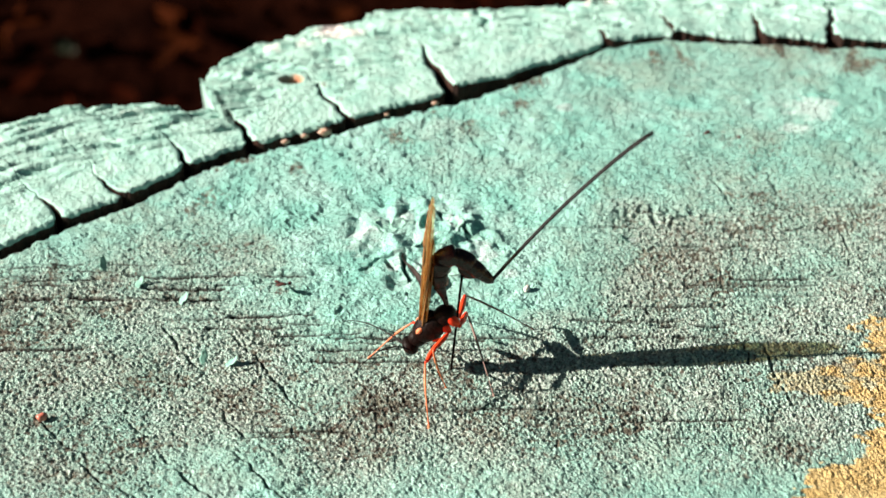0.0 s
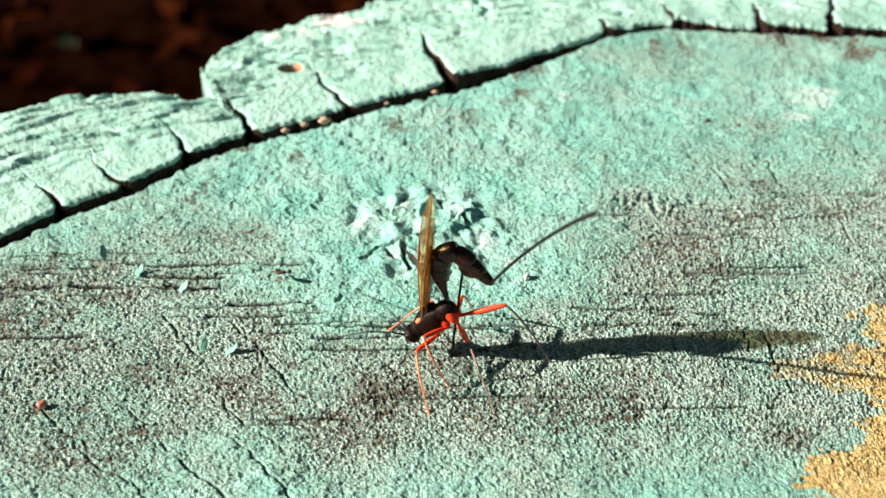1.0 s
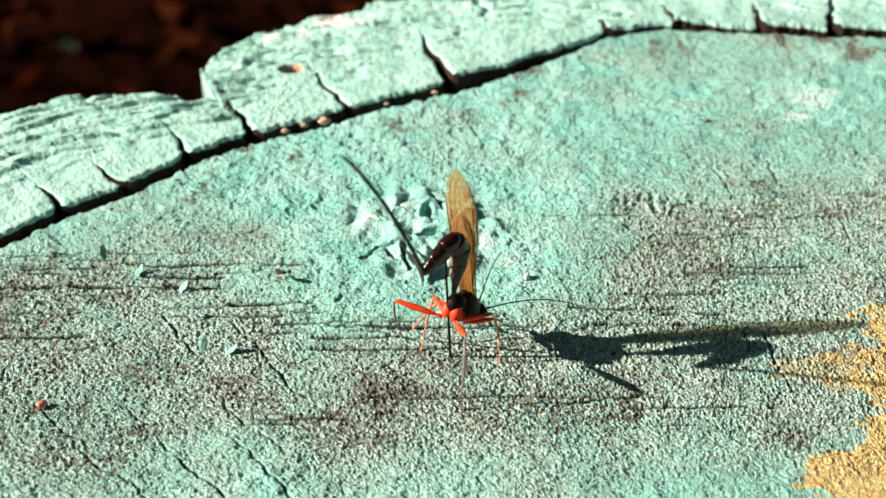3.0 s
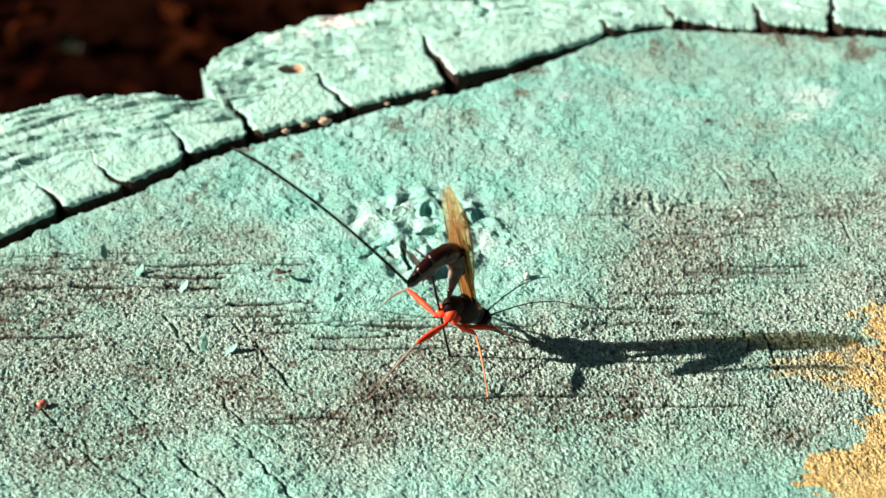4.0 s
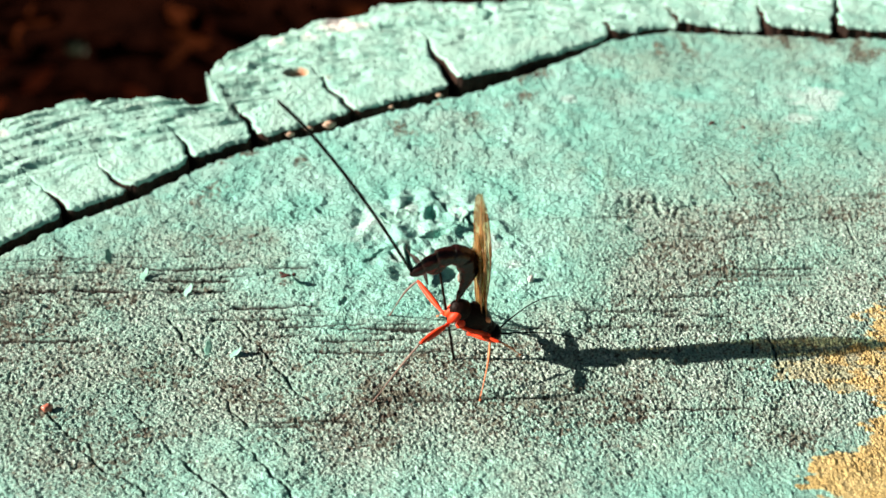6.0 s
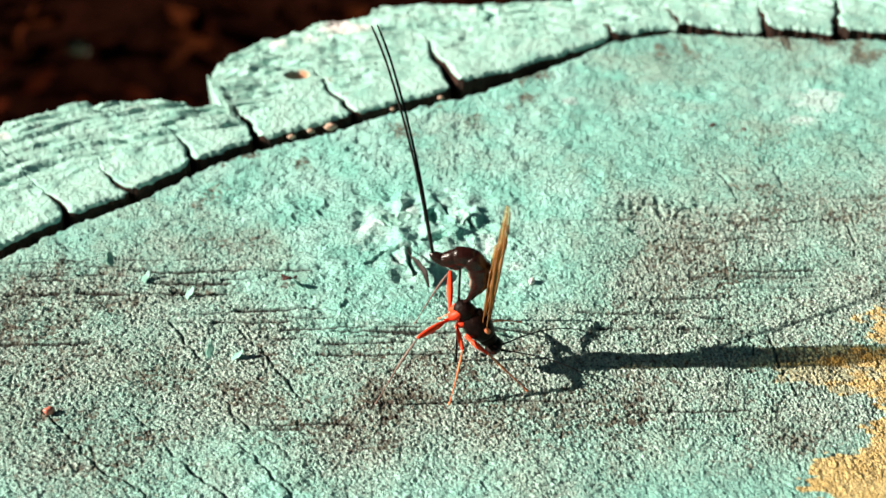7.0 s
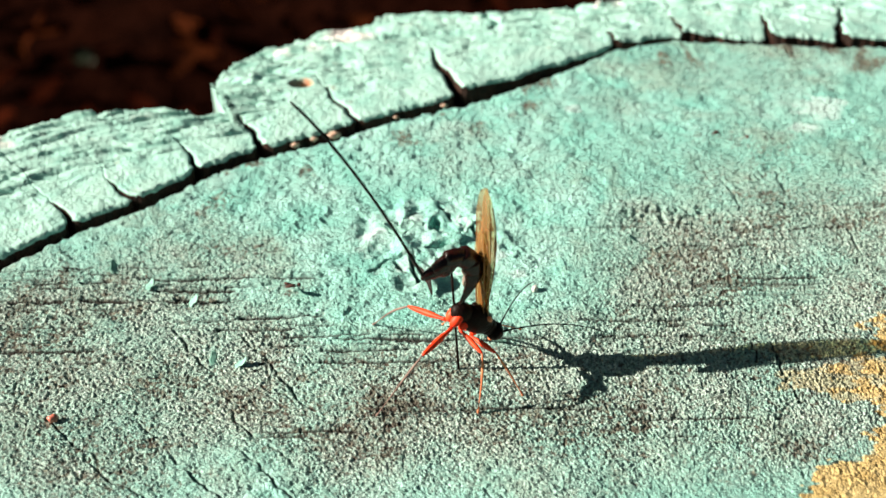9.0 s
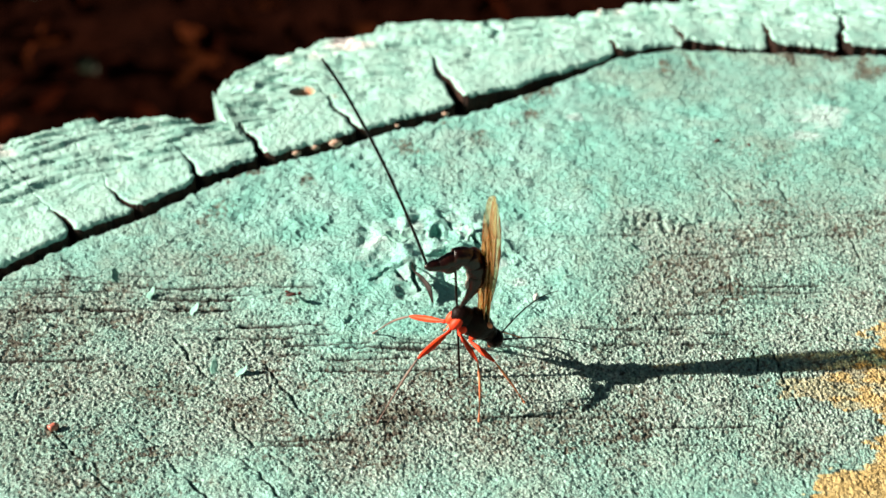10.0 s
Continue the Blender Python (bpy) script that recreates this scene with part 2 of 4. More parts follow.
def blob(name, radii, rough=0.0, seed=0, rings=10, sides=14, squash=None):
    """A rounded body along x, its outline given by squash(u), u from -1 to 1."""
    rx, ry, rz = radii
    verts, faces = [(-rx, 0, 0)], []
    for i in range(1, rings):
        a = math.pi * i / rings
        u = -math.cos(a)
        w = squash(u) if squash else math.sin(a)
        for k in range(sides):
            b = 2 * math.pi * k / sides
            v = Vector((u * rx, math.cos(b) * w * ry, math.sin(b) * w * rz))
            if rough:
                v *= 1 + rough * noise.noise(v / max(radii) * 2.1 + Vector((seed * 7.3, 0, 0)))
            verts.append(tuple(v))
    verts.append((rx, 0, 0))
    for k in range(sides):
        faces.append((0, 1 + (k + 1) % sides, 1 + k))
        last = 1 + (rings - 2) * sides
        faces.append((last + k, last + (k + 1) % sides, len(verts) - 1))
    for i in range(rings - 2):
        for k in range(sides):
            a, b = 1 + i * sides + k, 1 + i * sides + (k + 1) % sides
            faces.append((a, b, b + sides, a + sides))
    mesh = bpy.data.meshes.new(name)
    mesh.from_pydata(verts, [], faces)
    mesh.update()
    return smooth(mesh)


def merged(name, meshes):
    bm = bmesh.new()
    for m in meshes:
        bm.from_mesh(m)
    mesh = bpy.data.meshes.new(name)
    bm.to_mesh(mesh)
    bm.free()
    return smooth(mesh)


# ---- the place: forest floor and the stump ----
GROUND_Z = -0.50


def build_ground():
    edge = np.concatenate([-np.geomspace(60, 1.2, 14), np.linspace(-1.1, 1.6, 160), np.geomspace(1.7, 60, 14)])
    gx, gy = np.meshgrid(edge, edge)
    gz = GROUND_Z + 0.05 * (fractal(gx * 6, gy * 6, 5, 5) - 0.5)
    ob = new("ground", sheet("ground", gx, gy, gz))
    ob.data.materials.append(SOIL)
    tagged(ob, "shaded dark brown leaf mould on the forest floor", "ground", kind="structure")


# drifts of russet leaves: place and size, m
RUSSET = [(-0.27, 0.91, 0.11), (-0.10, 0.95, 0.08), (0.13, 0.97, 0.12), (0.30, 1.0, 0.08)]


def build_litter():
    """Dead leaves strewn behind the stump, out of focus."""
    rng = random.Random(4)
    verts, faces, slots = [], [], []
    for k in range(7000):
        away, turn = 0.22 + 2.6 * rng.random() ** 0.9, rng.uniform(0, 2 * math.pi)
        x, y = 0.045 + away * math.cos(turn), -0.1 + away * math.sin(turn)
        length, width = rng.uniform(0.02, 0.05), rng.uniform(0.010, 0.022)
        m = pose(x, y, GROUND_Z + rng.uniform(0.01, 0.05), rng.uniform(-40, 40), rng.uniform(-40, 40), rng.uniform(0, 360))
        russet = any(math.hypot(x - cx, y - cy) < wide * rng.uniform(0.3, 1.0) for cx, cy, wide in RUSSET)
        base = len(verts)
        for i in range(5):
            u = i / 4
            w = width * math.sin(math.pi * (0.08 + 0.87 * u)) * 0.5
            for s in (-1, 0, 1):
                verts.append(tuple(m @ Vector(((u - 0.5) * length, s * w, 0.25 * width * abs(s) + 0.3 * width * (u - 0.5) ** 2))))
        for i in range(4):
            for s in range(2):
                a = base + i * 3 + s
                faces.append((a, a + 1, a + 4, a + 3))
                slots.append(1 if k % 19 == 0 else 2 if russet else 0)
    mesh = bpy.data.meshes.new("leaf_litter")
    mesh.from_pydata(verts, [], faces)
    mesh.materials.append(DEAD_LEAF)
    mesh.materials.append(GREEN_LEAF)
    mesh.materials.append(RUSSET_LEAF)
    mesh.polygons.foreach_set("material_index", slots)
    mesh.update()
    ob = new("leaf_litter", smooth(mesh))
    tagged(ob, "reddish-brown dead leaves lying on the forest floor", "leaf litter", kind="stuff")


PITH = (45.0, -100.0)            # centre of the growth rings, mm
# the ring crack between wood and bark: angle, radius (mm)
CRACK_RING = [(0, 150), (60, 149), (83.7, 146.6), (86.6, 146.0), (90.6, 146.4), (95.3, 148.6), (98.6, 147.2), (102.1, 143.0), (105, 140.2), (108.5, 138.4),
              (111.8, 137.7), (114.9, 137.3), (118.5, 137.6), (121.3, 138.0), (123.5, 137.3), (127.1, 135.9), (130.3, 136.9), (134, 136.7), (150, 139), (360, 150)]
# the outer edge of the bark
OUTER_RING = [(0, 170), (75, 170), (83, 167), (99.9, 159.8), (104.3, 160.8), (109.5, 165.0), (110.2, 163.0), (114.7, 163.0), (117.7, 161.2), (119.5, 157.0), (120.0, 149.5),
              (121.2, 150.5), (121.5, 153.0), (123.3, 156.6), (125.8, 160.0), (128.9, 161.7), (140, 163), (360, 170)]


def crack_radius(deg):
    return np.interp(deg, *zip(*CRACK_RING))


def outer_radius(deg):
    return np.interp(deg, *zip(*OUTER_RING))


# the saw's deeper scratches: from x, to x, y, depth
MARKS = [(-46, -39, -5.7, 0.9), (-36, -14, -4.9, 1.0), (-35, -21, -7.0, 1.0), (-50, -21, -8.9, 1.0), (-24, -14, -11.7, 0.8), (-48, -37, -17.0, 0.8), (-42, -36, -18.8, 0.7), (-50, -42, -6.4, 0.8), (-29, -14, -13.5, 0.6), (-13, -4, -17.1, 0.6),
         (13, 25, -12.5, 0.8), (23, 30, -13.2, 0.8), (19, 31, -9.9, 0.6), (32, 45, -5.1, 0.6), (25, 35, 0.6, 0.5), (32, 45, 3.8, 0.5), (-5, 12, -25.9, 0.4), (-19, -8, -28.9, 0.4), (-19, -13, -29.6, 0.4), (17, 34, -27.3, 0.4), (16, 28, -15.0, 0.7)]


def saw_marks(x, y):
    """Depth of the saw's scratches, 0 to 1."""
    rng = random.Random(11)
    depth = np.zeros(x.shape)
    marks = [(a, b, c, d, rng.uniform(0.28, 0.42)) for a, b, c, d in MARKS]
    for count, xa, xb, ya, yb, strong in ((26, -54, -6, -14, -2.5, 0.65), (8, -20, 2, -19, -14, 0.8), (24, 10, 48, -16, 9, 0.4), (6, -20, 4, -31, -25, 0.4), (10, 14, 40, -30, -20, 0.35)):
        for _ in range(count):
            mid, half = rng.uniform(xa, xb), rng.uniform(3, 11)
            marks.append((mid - half, mid + half, rng.uniform(ya, yb), rng.uniform(0.5, 1.0) * strong, rng.uniform(0.24, 0.40)))
    for a, b, y0, deep, wide in marks:
        mid, half = (a + b) / 2, (b - a) / 2 + 1.5
        slope, s1, s2, s3 = rng.uniform(-0.005, 0.02), rng.randrange(999), rng.randrange(999), rng.randrange(999)
        near = (np.abs(y - y0) < 1.4) & (np.abs(x - mid) < half)
        u, w = x[near], y[near]
        line = np.abs(w - y0 - slope * (u - mid) - 0.3 * (value(u / 5, u * 0, s1) - 0.5) - 0.18 * (value(u / 0.7, u * 0, s2) - 0.5))
        broken = step(0.16, 0.38, value(u / 2.6, u * 0 + 3, s3))
        depth[near] = np.maximum(depth[near], deep * (1 - step(0.1 * wide, wide, line)) * step(half, half * 0.6, np.abs(u - mid)) * broken)
    return depth


# fine radial splits: angle, middle radius, half length
CHECKS = [(92.8, 115.2, 5), (89.5, 102.7, 7), (87.1, 119.3, 4), (139.6, 108.2, 5), (140.1, 99.1, 6), (136.3, 104.0, 5), (136.7, 93.8, 6), (133.9, 88.4, 6), (131.0, 110.5, 5), (128.3, 102.4, 7), (108.8, 129.4, 8), (96.2, 111.8, 5),
          (97.7, 80.0, 5), (99.5, 84.3, 3), (128.4, 97.0, 5), (132.3, 95.0, 6)]


def drying_checks(x, y, deg, r):
    """Depth of the radial splits, 0 to 1."""
    rng = random.Random(23)
    depth = np.zeros(x.shape)
    for a0, mid, half in CHECKS:
        s1, s2, s3, s4, wide, deep = *(rng.randrange(999) for _ in range(4)), rng.uniform(0.16, 0.26), rng.uniform(0.7, 1.0)
        near = (np.abs(deg - a0) < 2) & (np.abs(r - mid) < half)
        d, q = deg[near], r[near]
        wander = 1.0 * (value(q / 6, q * 0, s1) - 0.5) + 0.6 * (value(q / 1.7, q * 0, s2) - 0.5) + 0.35 * (value(q / 0.6, q * 0, s3) - 0.5)
        line = np.abs(np.radians(d - a0) * q - wander)
        broken = step(0.2, 0.42, value(q / 2.2, q * 0 + 5, s4))
        depth[near] = np.maximum(depth[near], (1 - step(0.0, wide, line)) * step(half, half * 0.6, np.abs(q - mid)) * broken * deep)
    return depth


KNOT = (-2.0, 1.5)
# tears in the crumpled paint over the knot: way (mm), width
TEARS = [([(-5.4, 5.4), (-4.5, 6.8), (-3.1, 6.9)], 0.4), ([(-1.3, 8.0), (-0.4, 6.3), (0.1, 4.6)], 0.35), ([(2.0, 4.0), (2.7, 3.0), (3.3, 1.3)], 0.4),
         ([(-9.2, -4.0), (-7.1, -1.5), (-4.2, -1.2)], 0.3), ([(-4.4, -1.6), (-4.3, -3.8), (-3.5, -5.8)], 0.4), ([(-6.3, -2.2), (-5.0, -4.2)], 0.3)]


def build_face(stump):
    """The sawn end of the trunk: a fine grid in rings and rays about the pith."""
    ang = np.concatenate([np.linspace(-210, 80.5, 90)[:-1], np.linspace(80.5, 147, 1160), np.linspace(147, 150, 6)[1:]])
    rad = np.concatenate([np.linspace(0.0, 0.40, 14)[:-1], np.linspace(0.40, 0.985, 650), np.linspace(0.985, 1.0, 12)[1:]])
    deg, u = np.meshgrid(ang, rad)
    edge = crack_radius(np.where(deg < 0, deg + 360, deg))
    x0, y0 = np.cos(np.radians(deg)), np.sin(np.radians(deg))
    edge = edge + 0.5 * (fractal(deg * 1.3, deg * 0 + 2, 31) - 0.5) + 0.5 * (value(deg * 4, deg * 0, 32) - 0.5)
    r = u * edge
    x, y = PITH[0] + r * x0, PITH[1] + r * y0
    fine = step(79, 81, deg) * step(0.38, 0.44, u)
    # where the paint is smooth and thick, and where it is thin and granular
    knot = np.hypot(x - KNOT[0], (y - KNOT[1]) * 1.0)
    far = step(-3, 18, y + 0.10 * np.abs(x - 5) - 6 * (1 - step(0, 26, np.abs(x + 2))) - 9 * step(20, 46, x) + 5 * step(15, 40, -x))
    near_side = (0.45 + 0.3 * step(0, 20, x)) * (1 - step(-40, -27, y))
    thick = np.clip(far + 1.0 * (1 - step(11, 23, np.hypot((x - KNOT[0]) * 0.85, y - KNOT[1]))) + near_side, 0, 1)
    thick = np.clip(thick + 1.5 * (fractal(x / 11, y / 8, 41, 5) - 0.5) + 0.35 * (fractal(x / 2.2, y / 1.4, 43, 3) - 0.5), 0, 1)
    thin = 1 - thick
    grains = 1 - cellular(x / 0.25, y / 0.30, 51)
    crumbs = fractal(x / 0.30, y / 0.34, 55, 2)
    rows = fractal(x / 1.6, y / 0.42, 57, 2)
    layers = step(0.50, 0.53, fractal(x / 1.7, y / 1.3, 63, 5)) + step(0.58, 0.60, fractal(x / 2.6, y / 1.9, 65, 5)) - step(0.62, 0.66, fractal(x / 1.1, y / 0.8, 67, 4))
    folds = np.abs(fractal(x / 3.4, y / 2.6, 58, 5) - 0.5) * 2
    lumps = fractal(x / 1.4, y / 1.4, 61, 4)
    broad = fractal(x / 9, y / 9, 71, 4)
    marks = saw_marks(x, y) * (1 - 0.45 * thick)
    checks = drying_checks(x, y, deg, r) * (1 - 0.5 * far)
    h = 0.6 * (broad - 0.5) + (0.05 + 0.26 * thin) * (grains - 0.5) + (0.19 + 0.13 * thin) * (crumbs - 0.5) + (0.08 + 0.12 * thin + 0.14 * step(12, 30, x) * step(-5, 5, y) * (1 - step(24, 34, y))) * (rows - 0.5) + (0.34 - 0.22 * thin) * (lumps - 0.5)
    h = h + 0.34 * thick * (0.35 - folds) + (0.04 + 0.06 * (1 - step(5, 25, x))) * thick * layers * step(5, 12, knot)
    # a coarsely pitted patch
    pitted = 1 - step(0.6, 1.1, np.hypot((x - 25.3) / 7.5, (y - 6.6) / 2.6) + 0.5 * (fractal(x / 2, y / 2, 73, 3) - 0.5))
    h = h - 0.30 * pitted * step(0.40, 0.62, fractal(x / 0.5, y / 0.6, 75, 2))
    # crumpled old paint over the knot
    crumple = (1 - step(6.5, 11, knot + 3 * (fractal(x / 4, y / 4, 81) - 0.5)))
    out = np.hypot(x + 2.5, y - 3.0)
    h = h * (1 - 0.7 * crumple) + crumple * (1.2 * creases(x, y, 91, 7) + 0.32 * creases(x * 2.4, y * 2.4, 77, 5) + 0.7 * (1 - step(1, 9, out)))
    # torn edges and hollows in it
    tears = np.zeros(x.shape)
    wobble = 0.45 * (fractal(x / 1.1, y / 1.1, 153, 3) - 0.5)
    for line, wide in TEARS:
        for (ax, ay), (bx, by) in zip(line, line[1:]):
            k = np.clip(((x - ax) * (bx - ax) + (y - ay) * (by - ay)) / ((bx - ax) ** 2 + (by - ay) ** 2), 0, 1)
            tears = np.maximum(tears, 1 - step(0.3 * wide, wide, np.hypot(x - ax - k * (bx - ax), y - ay - k * (by - ay)) + wobble))
    for px, py, wide, tall in ((-1.9, 4.2, 0.9, 1.9), (-1.5, 0.4, 1.6, 0.7), (-17.4, 22.5, 0.7, 0.9)):
        h = h - 1.5 * (1 - step(0.5, 1.0, np.hypot((x - px) / wide, (y - py - 0.3 * (x - px)) / tall) + 0.6 * (fractal(x, y, 151, 3) - 0.5)))
    h = h - 0.9 * tears
    h = h - 0.8 * marks - 0.6 * checks
    h = h - 1.0 * step(0.993, 1.0, u) ** 2
    stain = step(0.42, 0.66, fractal(x / 14 + 3, y / 9, 101, 5))
    worn = 0.02 + 0.10 * thin + 0.18 * stain * (0.1 + 0.9 * thin) + 0.26 * step(0.60, 0.74, fractal(x / 2.6, y / 1.8, 111, 4)) * (0.2 + 0.8 * thin)
    worn = worn + 0.36 * (1 - step(0.34, 0.60, 0.25 * lumps + 0.75 * crumbs)) * (0.1 + 0.9 * thin) + 0.2 * step(0.2, 0.7, marks)
    for sx, sy, wide in ((-25.3, 0.4, 5.0), (-17.6, -6.8, 2.5), (-36.6, -4.7, 2.5), (33.5, 23.5, 5.0), (38.6, 21.0, 4.0), (13.0, -24.9, 3.0), (19.0, -25.7, 3.5), (-4.9, -26.0, 5.0), (-20.8, -24.8, 4.5), (-9.8, -18.9, 4.0), (3.0, 30.0, 2.5), (30.0, 43.5, 3.0), (46.0, 44.0, 5.0), (36.0, 10.0, 3.0),
                         (46.0, 4.0, 4.0), (26.0, -1.0, 3.5), (30.5, -7.0, 5.0), (-33.0, 8.0, 2.5), (-8.0, -31.0, 4.0), (-30.0, -22.0, 4.0), (40.0, 17.0, 6.0)):
        worn = worn + 0.22 * (1 - step(0.35, 1.0, np.hypot((x - sx) * 0.7, (y - sy) * 1.5) / wide + 0.9 * (fractal(x / 2, y / 2, 131, 4) - 0.5)))
    worn = worn + 0.06 * (1 - step(0.4, 1.0, np.hypot((x - 44) * 0.8, y - 22) / 26))
    worn = worn + 0.13 * (1 - step(0.3, 1.0, np.hypot((x + 2) * 0.65, y + 24) / 10)) + 0.08 * step(0.52, 0.62, fractal(x / 6 + 7, y / 4, 137, 3)) * thin
    rim = step(0.93, 0.965, u) * step(0.55, 0.70, fractal(deg * 0.7, u * 20, 117))
    worn = np.clip(worn + 0.7 * rim - 0.25 * crumple, 0, 1)
    # a later ochre paint over the stump's side towards the pith
    shore = np.interp(y, [-60, -45, -39.2, -37.1, -34.6, -32.8, -28.9, -25.8, -24.3, -23.1, -20.8, -19.6, -17.3, -13.7, -12.3, -11.0, 0], [28, 33, 34, 33, 34.4, 38.5, 41.8, 41.0, 37, 32.4, 32.4, 40.5, 44.5, 43.0, 45, 48, 80])
    ochre = step(-0.3, 0.5, x - shore - 0.6 + 7 * (fractal(x / 3.0, y / 1.4, 121, 5) - 0.5) + 3.0 * (fractal(x / 0.8, y / 0.45, 127, 2) - 0.5))
    fresh = 0.95 * (1 - step(7, 17, np.hypot((x - KNOT[0]) * 0.9, y - KNOT[1] - 1))) + 1.2 * (1 - step(3, 7, np.hypot((x - 45) * 0.8, y - 28.5) + 2 * (fractal(x / 3, y / 3, 145) - 0.5))) + 0.55 * step(0.5, 0.75, fractal(x / 10, y / 10, 141, 4)) * thick
    fresh = fresh + 0.9 * (1 - step(2, 6, np.hypot((x + 22) * 0.6, (y + 18.5) * 1.3))) + 0.6 * (1 - step(1, 4, np.hypot((x + 27) * 0.6, (y + 12) * 1.6))) + (0.6 - 0.38 * step(8, 28, x)) * thick
    fresh = np.clip(fresh + 0.5 * (1 - step(6, 20, np.hypot((x + 14) * 0.6, y - 21))), 0, 1)
    # chalky white scuffs
    pale = np.zeros(x.shape)
    for px, py, wide, tall in ((-9.3, 2.4, 2.6, 2.2), (-4.6, 5.4, 1.6, 1.8), (-5.4, -3.0, 1.6, 1.6), (4.6, -0.5, 2.0, 2.4), (7.4, -4.4, 1.8, 1.2), (1.2, 4.6, 1.4, 1.6), (15.5, 29.6, 1.6, 1.2), (48.0, 29.5, 4.5, 4.0), (44.5, 25.0, 2.5, 1.6), (21.8, 1.7, 1.8, 0.5), (-2.0, 30.5, 1.5, 0.8)):
        pale = np.maximum(pale, 1.0 - step(0.4, 1.0, np.hypot((x - px) / wide, (y - py) / tall) + 0.9 * (fractal(x / 1.2, y / 0.9, 147, 4) - 0.5)))
    z = h * fine
    ochre = ochre * np.where(y > -25, 0.45 + 0.5 * step(0.40, 0.60, fractal(x / 1.6, y / 0.9, 129, 4) + 0.05 * (x - 42)), 0.95)
    pale = np.maximum(0.85 * pale, 0.45 * (1 - step(6, 13, knot)) * step(0.36, 0.62, fractal(x / 2.4, y / 2.0, 149, 4)))
    # a skirt into the ring crack
    x, y, z = (np.vstack([v, v[-1:]]) for v in (x, y, z))
    z[-1] = -5.0
    grow = lambda v: np.vstack([v, v[-1:]])
    # how much painted shade goes into checks, saw marks and tears
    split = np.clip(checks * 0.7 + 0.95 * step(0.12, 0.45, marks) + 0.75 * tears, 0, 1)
    worn = worn * (1 - 0.55 * ochre)
    split, worn, ochre, thin, fresh, pale = (grow(v) for v in (split, worn, ochre, thin, fresh, pale))
    # the skirt's foot takes the same shade colour
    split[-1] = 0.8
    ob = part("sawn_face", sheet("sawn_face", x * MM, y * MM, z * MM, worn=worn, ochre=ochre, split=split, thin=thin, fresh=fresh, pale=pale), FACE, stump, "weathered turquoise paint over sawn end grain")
    ob.data.update()
    FACE_POINTS.extend((x[:-1].ravel(), y[:-1].ravel(), z[:-1].ravel()))


FACE_POINTS = []


def height_at(px, py):
    """Height of the sawn face at a place, all in mm."""
    fx, fy, fz = FACE_POINTS
    return float(fz[np.argmin((fx - px) ** 2 + (fy - py) ** 2)])


def bark_height(x, y, deg, r, v):
    """Bark's relief, mm: granular near the wood, scaly towards the rim."""
    tang = np.radians(deg) * 150
    su, sv = tang * 0.95 + r * 0.30, r - tang * 0.30
    sv = sv + 1.6 * (fractal(su / 6.0, sv / 6.0, 205, 3) - 0.5)
    stack = sv / 2.5 + 2.6 * fractal(su / 15.0, sv / 8.0, 211, 3)
    whole = np.floor(stack)
    rest = stack - whole
    plate = 0.6 + 0.4 * step(0.30, 0.55, value(su / 3.6 + 17.3 * whole, whole * 1.0, 213))
    scales = plate * (1 - rest) * step(0.0, 0.10, rest)
    small = sv / 1.1 + 2.0 * fractal(su / 6.0, sv / 3.0, 215, 3)
    splinters = 1 - (small - np.floor(small))
    furrow = np.abs(fractal(su / 15.0, sv / 2.6, 221, 2) - 0.5) * 2
    outer = step(0.20, 0.55, v + 0.5 * (fractal(x / 7, y / 7, 231) - 0.5))
    h = outer * (0.75 * (scales - 0.4) + 0.28 * (splinters - 0.5) - 0.5 * (1 - step(0.0, 0.10, furrow))) - 0.9 * step(0.6, 1.05, v) ** 2
    h = h + 0.11 * (1 - cellular(x / 0.5, y / 0.5, 241) - 0.5) + 0.14 * (fractal(x / 0.7, y / 0.7, 245, 2) - 0.5) + 0.5 * (fractal(x / 2.8, y / 2.8, 251, 4) - 0.5)
    flat = 1 - step(1.6, 3.6, np.hypot(x - HOLE[0], y - HOLE[1]))
    return h * (1 - 0.8 * flat)


HOLE = (-20.2, 35.7)


